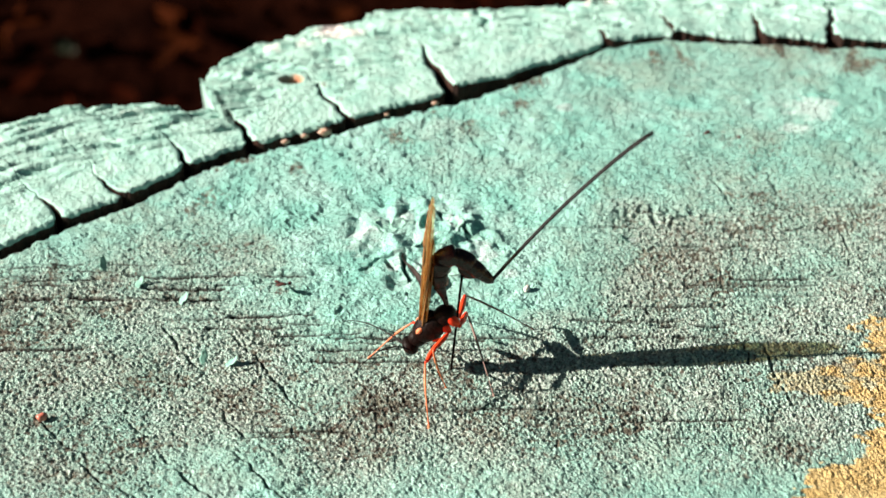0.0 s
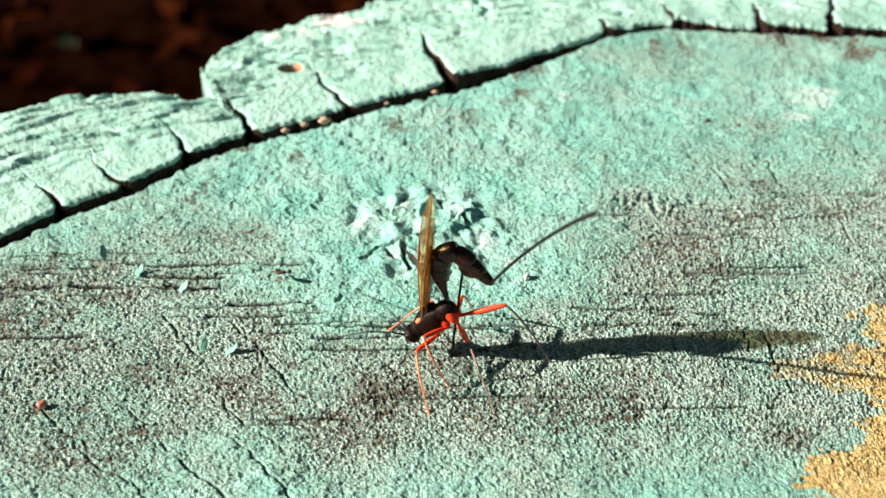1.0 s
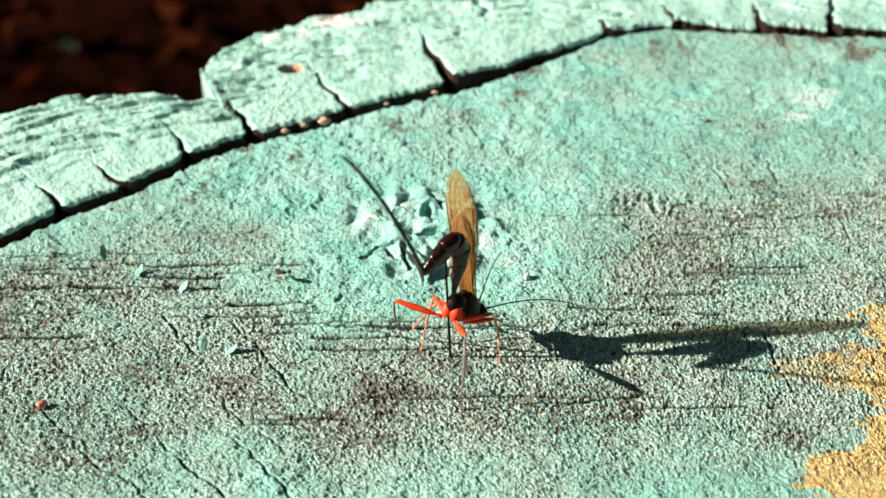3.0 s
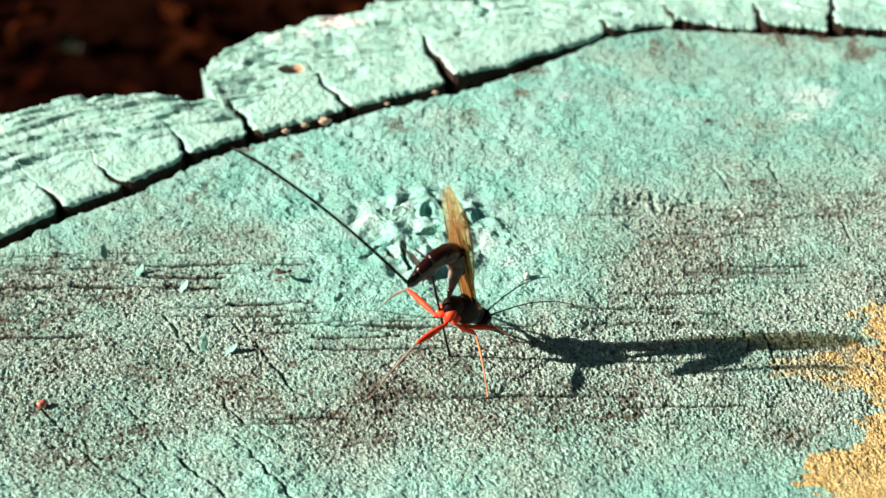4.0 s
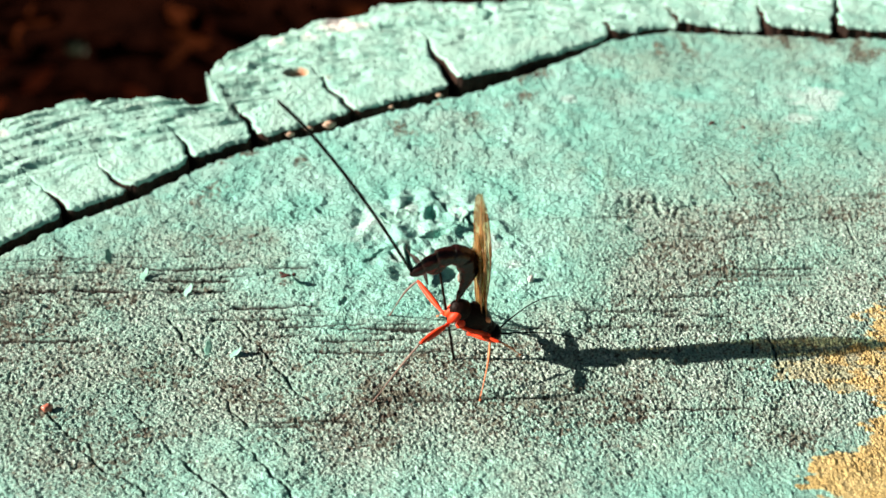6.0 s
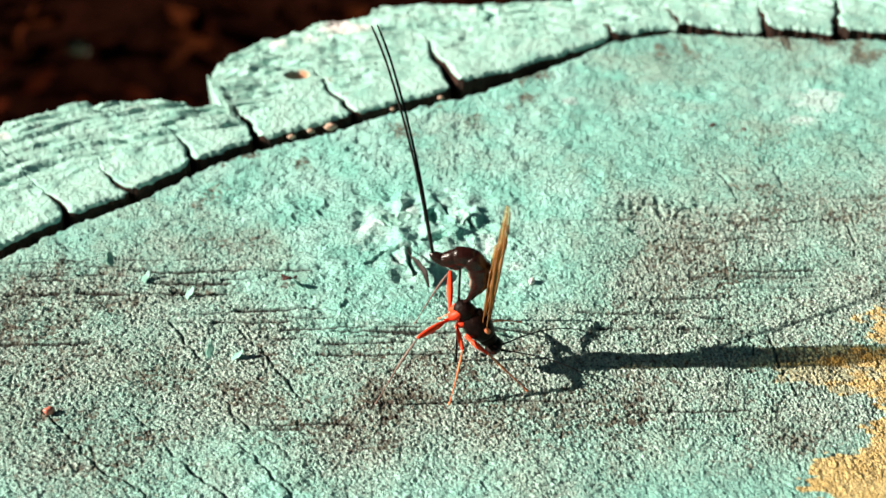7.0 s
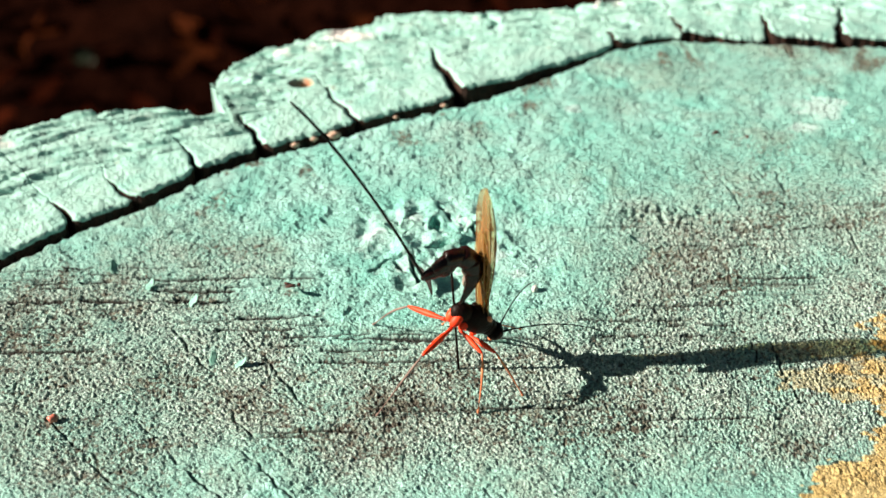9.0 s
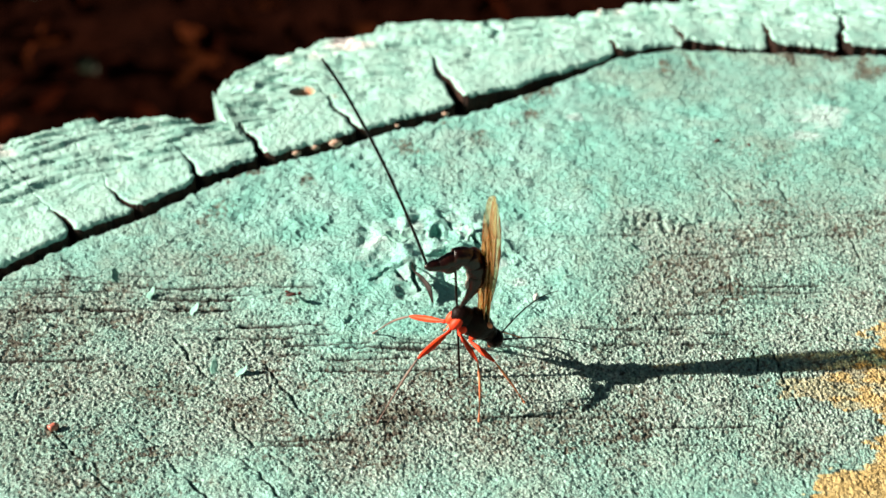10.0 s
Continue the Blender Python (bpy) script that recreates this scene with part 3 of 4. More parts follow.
def build_bark_piece(stump, a, b, gap_a, gap_b, close, fine, seed):
    """One block of bark between two cracks at angles a < b."""
    gap_a, gap_b = gap_a * 0.6, gap_b * 0.6
    cells = (0.13 if a < 115.7 < b else 0.22) if fine else 1.6
    nu = max(4, int(math.radians(b - a) * 150 / cells))
    nv = max(5, int(24 / cells))
    uu, vv = np.meshgrid(np.linspace(0, 1, nu), np.linspace(0, 1, nv))
    open_a = gap_a * np.clip(1 - vv / close[0], 0, 1) ** 0.7 + 0.02
    open_b = gap_b * np.clip(1 - vv / close[1], 0, 1) ** 0.7 + 0.02
    jag = lambda k: 2.6 * (fractal(vv * 5 + k, vv * 0 + k, int(k * 10) % 997, 4) - 0.5)
    da = a + np.degrees((open_a * 0.5 + jag(a)) / 150)
    db = b - np.degrees((open_b * 0.5 - jag(b)) / 150)
    deg = da + (db - da) * uu
    inner = crack_radius(deg) + np.interp(deg, [80, 96, 100, 108, 120, 140], [0.55, 0.5, 0.8, 1.1, 1.0, 1.2]) + 0.8 * (fractal(deg * 2.2, deg * 0 + 9, 201) - 0.5) + 0.3 * (fractal(deg * 7, deg * 0 + 3, 203, 3) - 0.5)
    corner = 0.8 * (np.clip(1 - uu * (b - a) * 2.2, 0, 1) ** 2 * min(gap_a, 1) + np.clip(1 - (1 - uu) * (b - a) * 2.2, 0, 1) ** 2 * min(gap_b, 1))
    outer = outer_radius(deg) + 2.0 * (fractal(deg * 2.6, deg * 0 + 4, 202, 4) - 0.5)
    r = inner + corner * (1 - vv) + (outer - inner) * vv
    x, y = PITH[0] + r * np.cos(np.radians(deg)), PITH[1] + r * np.sin(np.radians(deg))
    lift = 0.75 + 0.5 * (lattice(np.int64(seed), np.int64(3), 7) - 0.5) * np.clip(1 - vv / 0.5, 0, 1)
    tilt = float(np.interp((a + b) / 2, [100, 110], [0.09, 0.0])) if a < 140 else 0.0
    z = lift + bark_height(x, y, deg, r, vv) + tilt * np.radians(deg - (a + b) / 2) * 150 * np.clip(1 - vv / 0.5, 0, 1)
    # soft worn edges along the cracks
    mm_in = (r - inner)
    mm_a, mm_b = uu * np.radians(b - a) * 150, (1 - uu) * np.radians(b - a) * 150
    tight = [np.clip(1 - vv / c, 0, 1) for c in close]
    for d, k in ((mm_in, 1.0), (mm_a, min(gap_a, 1.0) * tight[0]), (mm_b, min(gap_b, 1.0) * tight[1])):
        z = z - 0.4 * k * (1 - step(0, 0.5, d)) ** 2
    # a beetle's exit hole
    bore = np.hypot((x - HOLE[0]) * 0.75, y - HOLE[1])
    in_hole = 1 - step(1.02, 1.22, bore)
    z = z - 5.0 * in_hole
    # bare wood colour on the hole's right half only
    bare = (1 - step(1.16, 1.32, bore)) * step(-0.5, 0.5, x - HOLE[0])
    chalk = (1 - step(0.6, 2.2, np.hypot((x + 14.5) * 0.45, y - 49.0))) + 0.8 * step(0.70, 0.76, fractal(x / 3, y / 3, 261, 3)) * step(0.75, 0.95, vv)
    # side colour on the hole's floor and left wall paints their shade
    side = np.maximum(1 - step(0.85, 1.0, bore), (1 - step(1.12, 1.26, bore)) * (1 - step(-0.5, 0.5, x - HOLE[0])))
    # sides down into the cracks, in the shade-darkened side colour
    def frame_round(w, low):
        w = np.vstack([w[:1], w, w[-1:]])
        w = np.hstack([w[:, :1], w, w[:, -1:]])
        if low is not None:
            w[0], w[-1], w[:, 0], w[:, -1] = low, low, low, low
        return w
    x, y, bare, chalk = (frame_round(w, None) for w in (x, y, bare, chalk))
    low = frame_round(z, None) - 0.12
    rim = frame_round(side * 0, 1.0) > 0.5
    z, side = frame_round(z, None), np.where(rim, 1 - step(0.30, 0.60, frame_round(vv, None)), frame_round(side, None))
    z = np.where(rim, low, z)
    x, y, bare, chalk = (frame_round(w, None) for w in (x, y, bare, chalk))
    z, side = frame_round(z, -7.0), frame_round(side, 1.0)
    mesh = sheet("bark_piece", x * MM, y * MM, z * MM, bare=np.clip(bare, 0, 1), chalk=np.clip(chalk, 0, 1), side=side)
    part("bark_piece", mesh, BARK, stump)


def build_stump():
    stump = tagged(new("tree_stump"), "sawn tree stump with peeling turquoise paint and cracked bark rim", "tree stump")
    build_face(stump)
    # cracks through the bark: angle, width, how far out they stay open
    joints = [(74.5, 0.8, 0.5), (80.0, 0.8, 0.5), (86.3, 1.5, 0.7), (90.3, 1.0, 0.35), (95.0, 0.25, 0.2), (98.7, 0.8, 0.2), (108.4, 2.2, 0.55), (114.6, 1.2, 0.55), (119.6, 1.8, 0.5),
              (123.2, 1.3, 0.35), (127.2, 1.2, 0.22), (130.3, 1.2, 0.2), (136.0, 1.2, 0.6), (141.0, 1.0, 0.6)]
    rng = random.Random(8)
    a = 141.0
    while a < 426:
        a = min(a + rng.uniform(5, 8), 434.5)
        joints.append((a, rng.uniform(0.5, 1.6), 0.6))
    joints[-1] = (434.5, 0.8, 0.5)
    for k in range(len(joints) - 1):
        (a, ga, ca), (b, gb, cb) = joints[k], joints[k + 1]
        if b - a < 0.6:
            continue
        build_bark_piece(stump, a, b, ga, gb, (ca, cb), 78 < a < 140, k)
    # inner bark at the bottom of the ring crack, and the trunk below
    ang, rad = np.meshgrid(np.linspace(0, 360, 240), np.concatenate([[0.0, 0.4], np.linspace(0.74, 0.98, 24)]))
    edge = outer_radius(ang % 360) - 3
    r = rad * edge
    z = -3.4 + 1.2 * (fractal(ang * 0.8, r / 3, 301, 4) - 0.5)
    x, y = PITH[0] + r * np.cos(np.radians(ang)), PITH[1] + r * np.sin(np.radians(ang))
    part("inner_bark", sheet("inner_bark", x * MM, y * MM, z * MM), CAMBIUM, stump, "reddish-brown inner bark deep in the ring crack")
    ang, low = np.meshgrid(np.linspace(0, 360, 300), np.linspace(-2.5, -520, 110))
    r = outer_radius(ang % 360) - 2.5 + 5 * np.abs(fractal(ang * 0.5, low / 22, 311, 4) - 0.5) * 2 + 45 * step(-380, -520, low) ** 2
    r[0] -= 3
    x, y = PITH[0] + r * np.cos(np.radians(ang)), PITH[1] + r * np.sin(np.radians(ang))
    part("trunk", sheet("trunk", x * MM, y * MM, low * MM), BARK_SIDE, stump, "rough dark bark of the trunk")
    return stump


build_ground()
build_litter()
stump = build_stump()


# ---- small things on the stump ----
def flake_mesh(length, width, curl, seed):
    """A curled flake of old paint, with thickness."""
    n, m = 9, 6
    u, v = np.meshgrid(np.linspace(0, 1, n), np.linspace(-1, 1, m))
    w = width * (0.3 + 0.7 * np.sin(np.pi * (0.15 + 0.7 * u))) * (0.55 + 0.9 * value(np.floor(u * 5) + 0.3 * u, np.sign(v) + seed, seed))
    ang = curl * u
    x = length * (np.sin(ang) / curl)
    z = length * ((1 - np.cos(ang)) / curl) + 0.12 * width * (value(u * 3 + seed, v * 2, seed + 1) - 0.5)
    y = v * w * 0.5
    top = sheet("paint_flake", x * MM, y * MM, z * MM)
    bm = bmesh.new()
    bm.from_mesh(top)
    bmesh.ops.solidify(bm, geom=bm.faces[:], thickness=0.045 * MM)
    bm.to_mesh(top)
    bm.free()
    return smooth(top)


def build_flakes():
    """Paint lifting off the knot."""
    rng = random.Random(17)
    meshes = [flake_mesh(rng.uniform(2.0, 3.4), rng.uniform(1.4, 2.4), rng.uniform(0.15, 0.4), k) for k in range(7)]
    for k, (x, y, turn) in enumerate(((-3.4, 3.6, 170), (0.4, 3.0, 40), (2.6, 3.2, 320), (-3.0, 1.2, 235), (-5.6, 2.2, 130), (0.6, -2.4, 300))):
        m = pose(x * MM, y * MM, (height_at(x, y) - 0.08) * MM, rng.uniform(-6, 6), rng.uniform(-5, 4), turn + rng.uniform(-15, 15))
        ob = part("paint_flake", meshes[k % 7], FLAKE, stump)
        ob.matrix_basis = m
    # the long dark strip that curls up beside the knot
    path = [(-4.5, -1.4, 0.5), (-4.5, -2.8, 1.0), (-4.1, -4.2, 1.3), (-3.3, -5.6, 1.5), (-2.5, -6.9, 1.2), (-2.1, -8.4, 0.3)]
    strip = tube("bark_strip", [Vector(p) * MM for p in path], [0.10 * MM, 0.2 * MM, 0.26 * MM, 0.45 * MM, 0.38 * MM, 0.1 * MM], 8, 0.35)
    part("bark_strip", strip, STRIP, stump, "dark curled strip lifting off the knot")


def build_crumbs():
    red = new("red_bead", blob("red_bead", (0.55 * MM, 0.45 * MM, 0.42 * MM), 0.25, 3))
    red.data.materials.append(BEAD)
    red.matrix_basis = pose(-39.5 * MM, -27.4 * MM, (height_at(-39.5, -27.4) + 0.36) * MM, 0, 10, 40)
    tagged(red, "tiny pinkish-red bead lying on the painted wood", "bead")
    chip = new("pale_chip", blob("pale_chip", (0.5 * MM, 0.32 * MM, 0.4 * MM), 0.5, 5, 7, 9))
    chip.data.materials.append(CHIP)
    chip.matrix_basis = pose(9.2 * MM, -7.6 * MM, (height_at(9.2, -7.6) + 0.3) * MM, 0, 20, 60)
    tagged(chip, "small whitish chip on the painted wood", "chip")
    scrap = blob("bark_crumb", (0.75 * MM, 0.4 * MM, 0.32 * MM), 1.0, 12, 8, 10)
    scrap.materials.append(SCRAP)
    for x, y, turn, size in ((-17.7, -6.7, 20, 0.8), (-16.9, -6.2, 80, 0.45), (-18.3, -6.1, 150, 0.4), (33.4, 23.6, 30, 0.6), (37.2, 22.6, 100, 0.5)):
        ob = new("bark_crumb", scrap)
        ob.matrix_basis = pose(x * MM, y * MM, (height_at(x, y) + 0.12 * size) * MM, 0, 0, turn) @ Matrix.Scale(size, 4)
        tagged(ob, "tiny reddish-brown crumb of bark on the paint", "bark crumb", "bark crumbs")
    rng = random.Random(6)
    crumb = blob("resin_crumb", (0.85 * MM, 0.45 * MM, 0.5 * MM), 1.1, 9, 9, 11)
    crumb.materials.append(RESIN)
    for k, (deg, off, s) in enumerate(((115.8, 0.2, 0.85), (116.9, 0.4, 0.5), (118.0, 0.2, 0.55), (109.4, 0.3, 0.45), (112.2, 0.5, 0.35))):
        r = float(crack_radius(deg)) + off
        ob = new("resin_crumb", crumb)
        ob.matrix_basis = pose((PITH[0] + r * math.cos(radians(deg))) * MM, (PITH[1] + r * math.sin(radians(deg))) * MM, 0.15 * MM, 0, 0, deg + 90) @ Matrix.Scale(s, 4)
        tagged(ob, "pale orange crumb of resin wedged in the ring crack", "resin crumb", "crumbs in the crack")
    bit = flake_mesh(1.7, 0.9, 0.5, 44)
    bit.materials.append(FACE_CHIP)
    for x, y, turn, tip in ((-24.6, -19.2, 100, -40), (-22.4, -19.4, 10, -18), (-33.6, -7.0, 60, -20), (-15.6, -8.0, 200, -25), (-28.6, -9.4, 30, -30), (-37.6, -3.9, 120, -35), (5.6, -15.5, 250, -20), (21.5, 1.6, 170, -15)):
        ob = new("loose_paint_chip", bit)
        ob.matrix_basis = pose(x * MM, y * MM, (height_at(x, y) - 0.02) * MM, rng.uniform(-8, 8), rng.uniform(-6, 0), turn) @ pose(0, 0, 0, 0, tip, 0) @ Matrix.Scale(rng.uniform(0.7, 1.1), 4)
        tagged(ob, "small loose chip of turquoise paint on the stump", "paint chip", "loose paint chips")


build_flakes()
build_crumbs()

# ---- the wasp: lengths in mm; its origin is where the abdomen joins ----
SEGMENTS = 8
ABDOMEN_LENGTH = 13.2
ABDOMEN_RADII = [0.18, 0.28, 0.48, 0.82, 1.06, 1.14, 1.08, 1.0, 0.88, 0.74, 0.45]
SHEATH_LENGTH = 22.6
# leg: hip on the body, upper length, lower length
LEGS = {"left fore": ((3.2, 0.5, -1.8), 3.5, 6.2), "right fore": ((3.2, -0.5, -1.8), 3.5, 6.2), "left middle": ((1.5, 0.6, -1.7), 3.5, 6.4), "right middle": ((1.5, -0.6, -1.7), 3.5, 6.4),
        "left hind": ((0.4, 0.7, -1.9), 5.0, 9.1), "right hind": ((0.4, -0.7, -1.9), 5.0, 9.1)}


def wing_mesh(length, width, name):
    """A thin blade along z, broad along y, with a rounded tip and slight camber."""
    n, m = 26, 9
    u, v = np.meshgrid(np.linspace(0, 1, n), np.linspace(-1, 1, m))
    half = width * 0.5 * np.where(u < 0.68, 0.22 + 0.78 * np.sin(np.pi * 0.5 * np.clip(u / 0.68, 0, 1)) ** 1.1, np.clip(1 - (np.clip(u - 0.68, 0, 1) / 0.322) ** 2, 0, 1) ** 0.55)
    y = v * half - 0.10 * width * np.sin(np.pi * u)
    z = u * length
    x = 0.08 * (1 - v * v) * half + 0.04 * np.sin(u * 40 + v * 5)
    mesh = sheet(name, x * MM, y * MM, z * MM)
    bm = bmesh.new()
    bm.from_mesh(mesh)
    bmesh.ops.solidify(bm, geom=bm.faces[:], thickness=0.02 * MM)
    bm.to_mesh(mesh)
    bm.free()
    mesh.materials.append(MEMBRANE)
    smooth(mesh)
    # veins along and across the blade
    def at(uu, vv):
        hh = float(np.interp(uu, u[0], half[0]))
        return Vector((0.08 * (1 - vv * vv) * hh, vv * hh - 0.10 * width * math.sin(math.pi * uu), uu * length)) * MM
    lines = [[at(s, -0.97) for s in np.linspace(0, 0.9, 12)], [at(s, 0.95) for s in np.linspace(0, 0.75, 10)], [at(s, -0.55 + 0.2 * s) for s in np.linspace(0, 0.93, 10)],
             [at(s, -0.1 + 0.25 * s) for s in np.linspace(0, 0.9, 10)], [at(s, 0.45) for s in np.linspace(0, 0.7, 8)], [at(0.55, s) for s in np.linspace(-0.95, 0.2, 5)],
             [at(0.42, s) for s in np.linspace(-0.1, 0.9, 5)], [at(0.70 + 0.04 * s, s) for s in np.linspace(-0.4, 0.6, 5)]]
    veins = merged("venation", [tube("vein", p, [(0.06 if k < 2 else 0.032) * MM] * len(p), 5) for k, p in enumerate(lines)])
    stigma = tube("stigma", [at(s, -0.92) for s in (0.55, 0.60, 0.66, 0.71)], [0.05 * MM, 0.16 * MM, 0.14 * MM, 0.04 * MM], 6)
    veins = merged("venation", [veins, stigma])
    veins.materials.append(VEIN)
    return mesh, veins


def build_wasp():
    wasp = tagged(new("ichneumon_wasp"), "black slender wasp with orange-red legs drilling into the stump", "wasp")
    parts = {}
    # thorax: three humps in one, narrowing at both ends
    hump = blob("a", (2.1 * MM, 1.3 * MM, 1.45 * MM), 0.05, 1, 14, 18)
    hump.transform(Matrix.Translation((2.8 * MM, 0, -0.15 * MM)))
    tail = blob("b", (1.35 * MM, 1.0 * MM, 1.1 * MM), 0.05, 2, 12, 16)
    tail.transform(Matrix.Translation((0.8 * MM, 0, -0.2 * MM)))
    collar = blob("c", (1.0 * MM, 0.85 * MM, 0.95 * MM), 0.05, 3, 12, 16)
    collar.transform(Matrix.Translation((4.7 * MM, 0, -0.25 * MM)))
    part("thorax", merged("thorax", [hump, tail, collar]), BLACK, wasp, "glossy black thorax")
    knob = blob("scutellum", (0.55 * MM, 0.5 * MM, 0.3 * MM), 0, 0, 8, 12)
    knob.transform(Matrix.Translation((1.7 * MM, 0, 1.05 * MM)))
    part("scutellum", knob, BLACK, wasp)
    head = blob("head", (0.75 * MM, 1.12 * MM, 0.95 * MM), 0.04, 4, 12, 16)
    head.transform(Matrix.Translation((5.95 * MM, 0, -0.35 * MM)))
    head = part("head", head, BLACK, wasp, "round black head")
    for s in (1, -1):
        eye = blob("eye", (0.36 * MM, 0.26 * MM, 0.52 * MM), 0, 0, 8, 12)
        eye.transform(Matrix.Translation((6.02 * MM, s * 0.88 * MM, -0.25 * MM)))
        part("eye", eye, BROWN, head)
    jaw = blob("mouthparts", (0.3 * MM, 0.35 * MM, 0.35 * MM), 0.1, 2, 8, 10)
    jaw.transform(Matrix.Translation((6.15 * MM, 0, -1.15 * MM)))
    part("mouthparts", jaw, ORANGE, head)
    for key, s in (("left feeler", 1), ("right feeler", -1)):
        path = [Vector((u * 12.0, 0, 1.1 * math.sin(u * 2.6) - 1.2 * u * u)) * MM for u in np.linspace(0, 1, 22)]
        radii = [(0.13 if i < 2 else 0.085 - 0.002 * i) * MM for i in range(22)]
        parts[key] = part("antenna", tube("antenna", path, radii, 7), SHEATH, wasp)
    for s in (1, -1):
        tegula = blob("tegula", (0.45 * MM, 0.28 * MM, 0.28 * MM), 0.1, 5, 8, 10)
        tegula.transform(Matrix.Translation((3.4 * MM, s * 0.85 * MM, 0.75 * MM)))
        part("tegula", tegula, ORANGE, wasp, "orange wing joint")
    # coxae
    for x, w, h, mat in ((0.4, 0.56, 0.98, RED), (1.6, 0.44, 0.75, RED), (3.3, 0.36, 0.7, RED)):
        for s in (1, -1):
            coxa = blob("coxa", (0.55 * MM * (w + 0.4), w * MM, h * MM), 0, 0, 8, 12)
            coxa.transform(Matrix.Translation((x * MM, s * 0.5 * MM, (-1.1 if x > 1 else -0.95) * MM)))
            part("coxa", coxa, mat, wasp)
    # abdomen, ring by ring
    seg = ABDOMEN_LENGTH / SEGMENTS
    for i in range(SEGMENTS):
        us = np.linspace(-0.1, 1.12, 9)
        pts = [Vector(((u - 0.5) * seg, 0, 0)) * MM for u in us]
        rad = [float(np.interp((i + min(max(u, 0), 1.0)) / SEGMENTS, np.linspace(0, 1, 11), ABDOMEN_RADII)) * (0.85 + 0.17 * min(max(u, 0), 1) + 0.07 * math.sin(math.pi * min(max(u, 0), 1))) for u in us]
        rad[0] *= 0.9
        rad[-1] *= 0.9 if i < SEGMENTS - 1 else 0.35
        if i == SEGMENTS - 1:
            rad[-2] *= 0.75
        parts["ring %d" % i] = ring = part("abdomen_segment", tube("abdomen_segment", pts, [q * MM for q in rad], 18, 0.82), BROWN, wasp)
        if 2 <= i <= 3:
            fold = blob("ventral_fold", (seg * 0.5 * MM, 0.26 * MM, 0.26 * MM), 0.1, i, 8, 10)
            fold.transform(Matrix.Translation((0, 0, -rad[4] * 0.86 * MM)))
            part("ventral_fold", fold, PALE, ring, "pale soft fold along the belly")
        if i == 6:
            keel = blob("ventral_keel", (1.1 * MM, 0.36 * MM, 0.8 * MM), 0.05, i, 10, 12)
            keel.transform(Matrix.Translation((-0.2 * MM, 0, -0.75 * MM)))
            part("ventral_keel", keel, BROWN, ring)
    # the drill and its two sheaths
    parts["drill"] = part("ovipositor", tube("ovipositor", [Vector((u * 17.5, 0, 0)) * MM for u in np.linspace(0, 1, 6)], [0.13 * MM] * 5 + [0.03 * MM], 7), BLACK, wasp, "thin dark drill piercing the wood")
    for key, s in (("left sheath", 1), ("right sheath", -1)):
        pts = [Vector((u * SHEATH_LENGTH, s * (0.07 + 0.06 * u * u), 0.9 * math.sin(math.pi * u) * 0.6 - 0.9 * max(u - 0.8, 0) * 8 * max(u - 0.8, 0))) * MM for u in np.linspace(0, 1, 24)]
        parts[key] = part("ovipositor_sheath", tube("ovipositor_sheath", pts, [(0.145 - 0.03 * k / 23) * MM for k in range(23)] + [0.07 * MM], 8), SHEATH, wasp, "long matt black sheath")
    # wings: two long, two short
    for name, length, width, keys in (("forewing", 15.8, 3.2, ("left forewing", "right forewing")), ("hindwing", 10.8, 2.3, ("left hindwing", "right hindwing"))):
        mesh, veins = wing_mesh(length, width, name)
        for key in keys:
            parts[key] = part(name, mesh, None, wasp, "amber see-through wing")
            part("venation", veins, None, parts[key], "brown veins")
    # legs: thigh, then shin with foot
    for key, (hip, upper, lower) in LEGS.items():
        hind = "hind" in key
        pts = [Vector((u * upper, 0, 0)) * MM for u in (0, 0.06, 0.13, 0.2, 0.35, 0.55, 0.75, 0.92, 1.0)]
        k = 0.76 if hind else 0.64
        parts[key] = thigh = part("leg", tube("femur", pts, [q * k * MM for q in (0.22, 0.27, 0.2, 0.28, 0.40, 0.44, 0.38, 0.27, 0.16)], 10), RED, wasp, "orange-red leg")
        us = np.linspace(0, 1, 16)
        bend = 0.10 * lower
        pts = [Vector((u * lower, 0, bend * math.sin(math.pi * u) * (0.5 - 0.35 * u))) * MM for u in us]
        shin_rad = [(0.08 + 0.05 * math.sin(math.pi * min(u / 0.55, 1))) if u < 0.55 else (0.065 + 0.02 * math.cos(u * 75)) for u in us]
        parts[key + " shin"] = shin = part("tibia", tube("tibia", pts, [q * MM for q in shin_rad], 8), DUSKY if hind else ORANGE, thigh, "thin dusky shin and foot" if hind else "orange shin and foot")
        claw = blob("claw", (0.28 * MM, 0.14 * MM, 0.12 * MM), 0, 0, 6, 8)
        claw.transform(Matrix.Translation((lower * MM, 0, 0)))
        thigh.data.update()
        merge = merged("tibia", [shin.data, claw])
        merge.materials.append(DUSKY if hind else ORANGE)
        shin.data = merge
    return wasp, parts


wasp, wasp_parts = build_wasp()

# ---- how the wasp moves: it turns about its drill ----
DRILL = Vector((0.8, -20.1, 0.0))
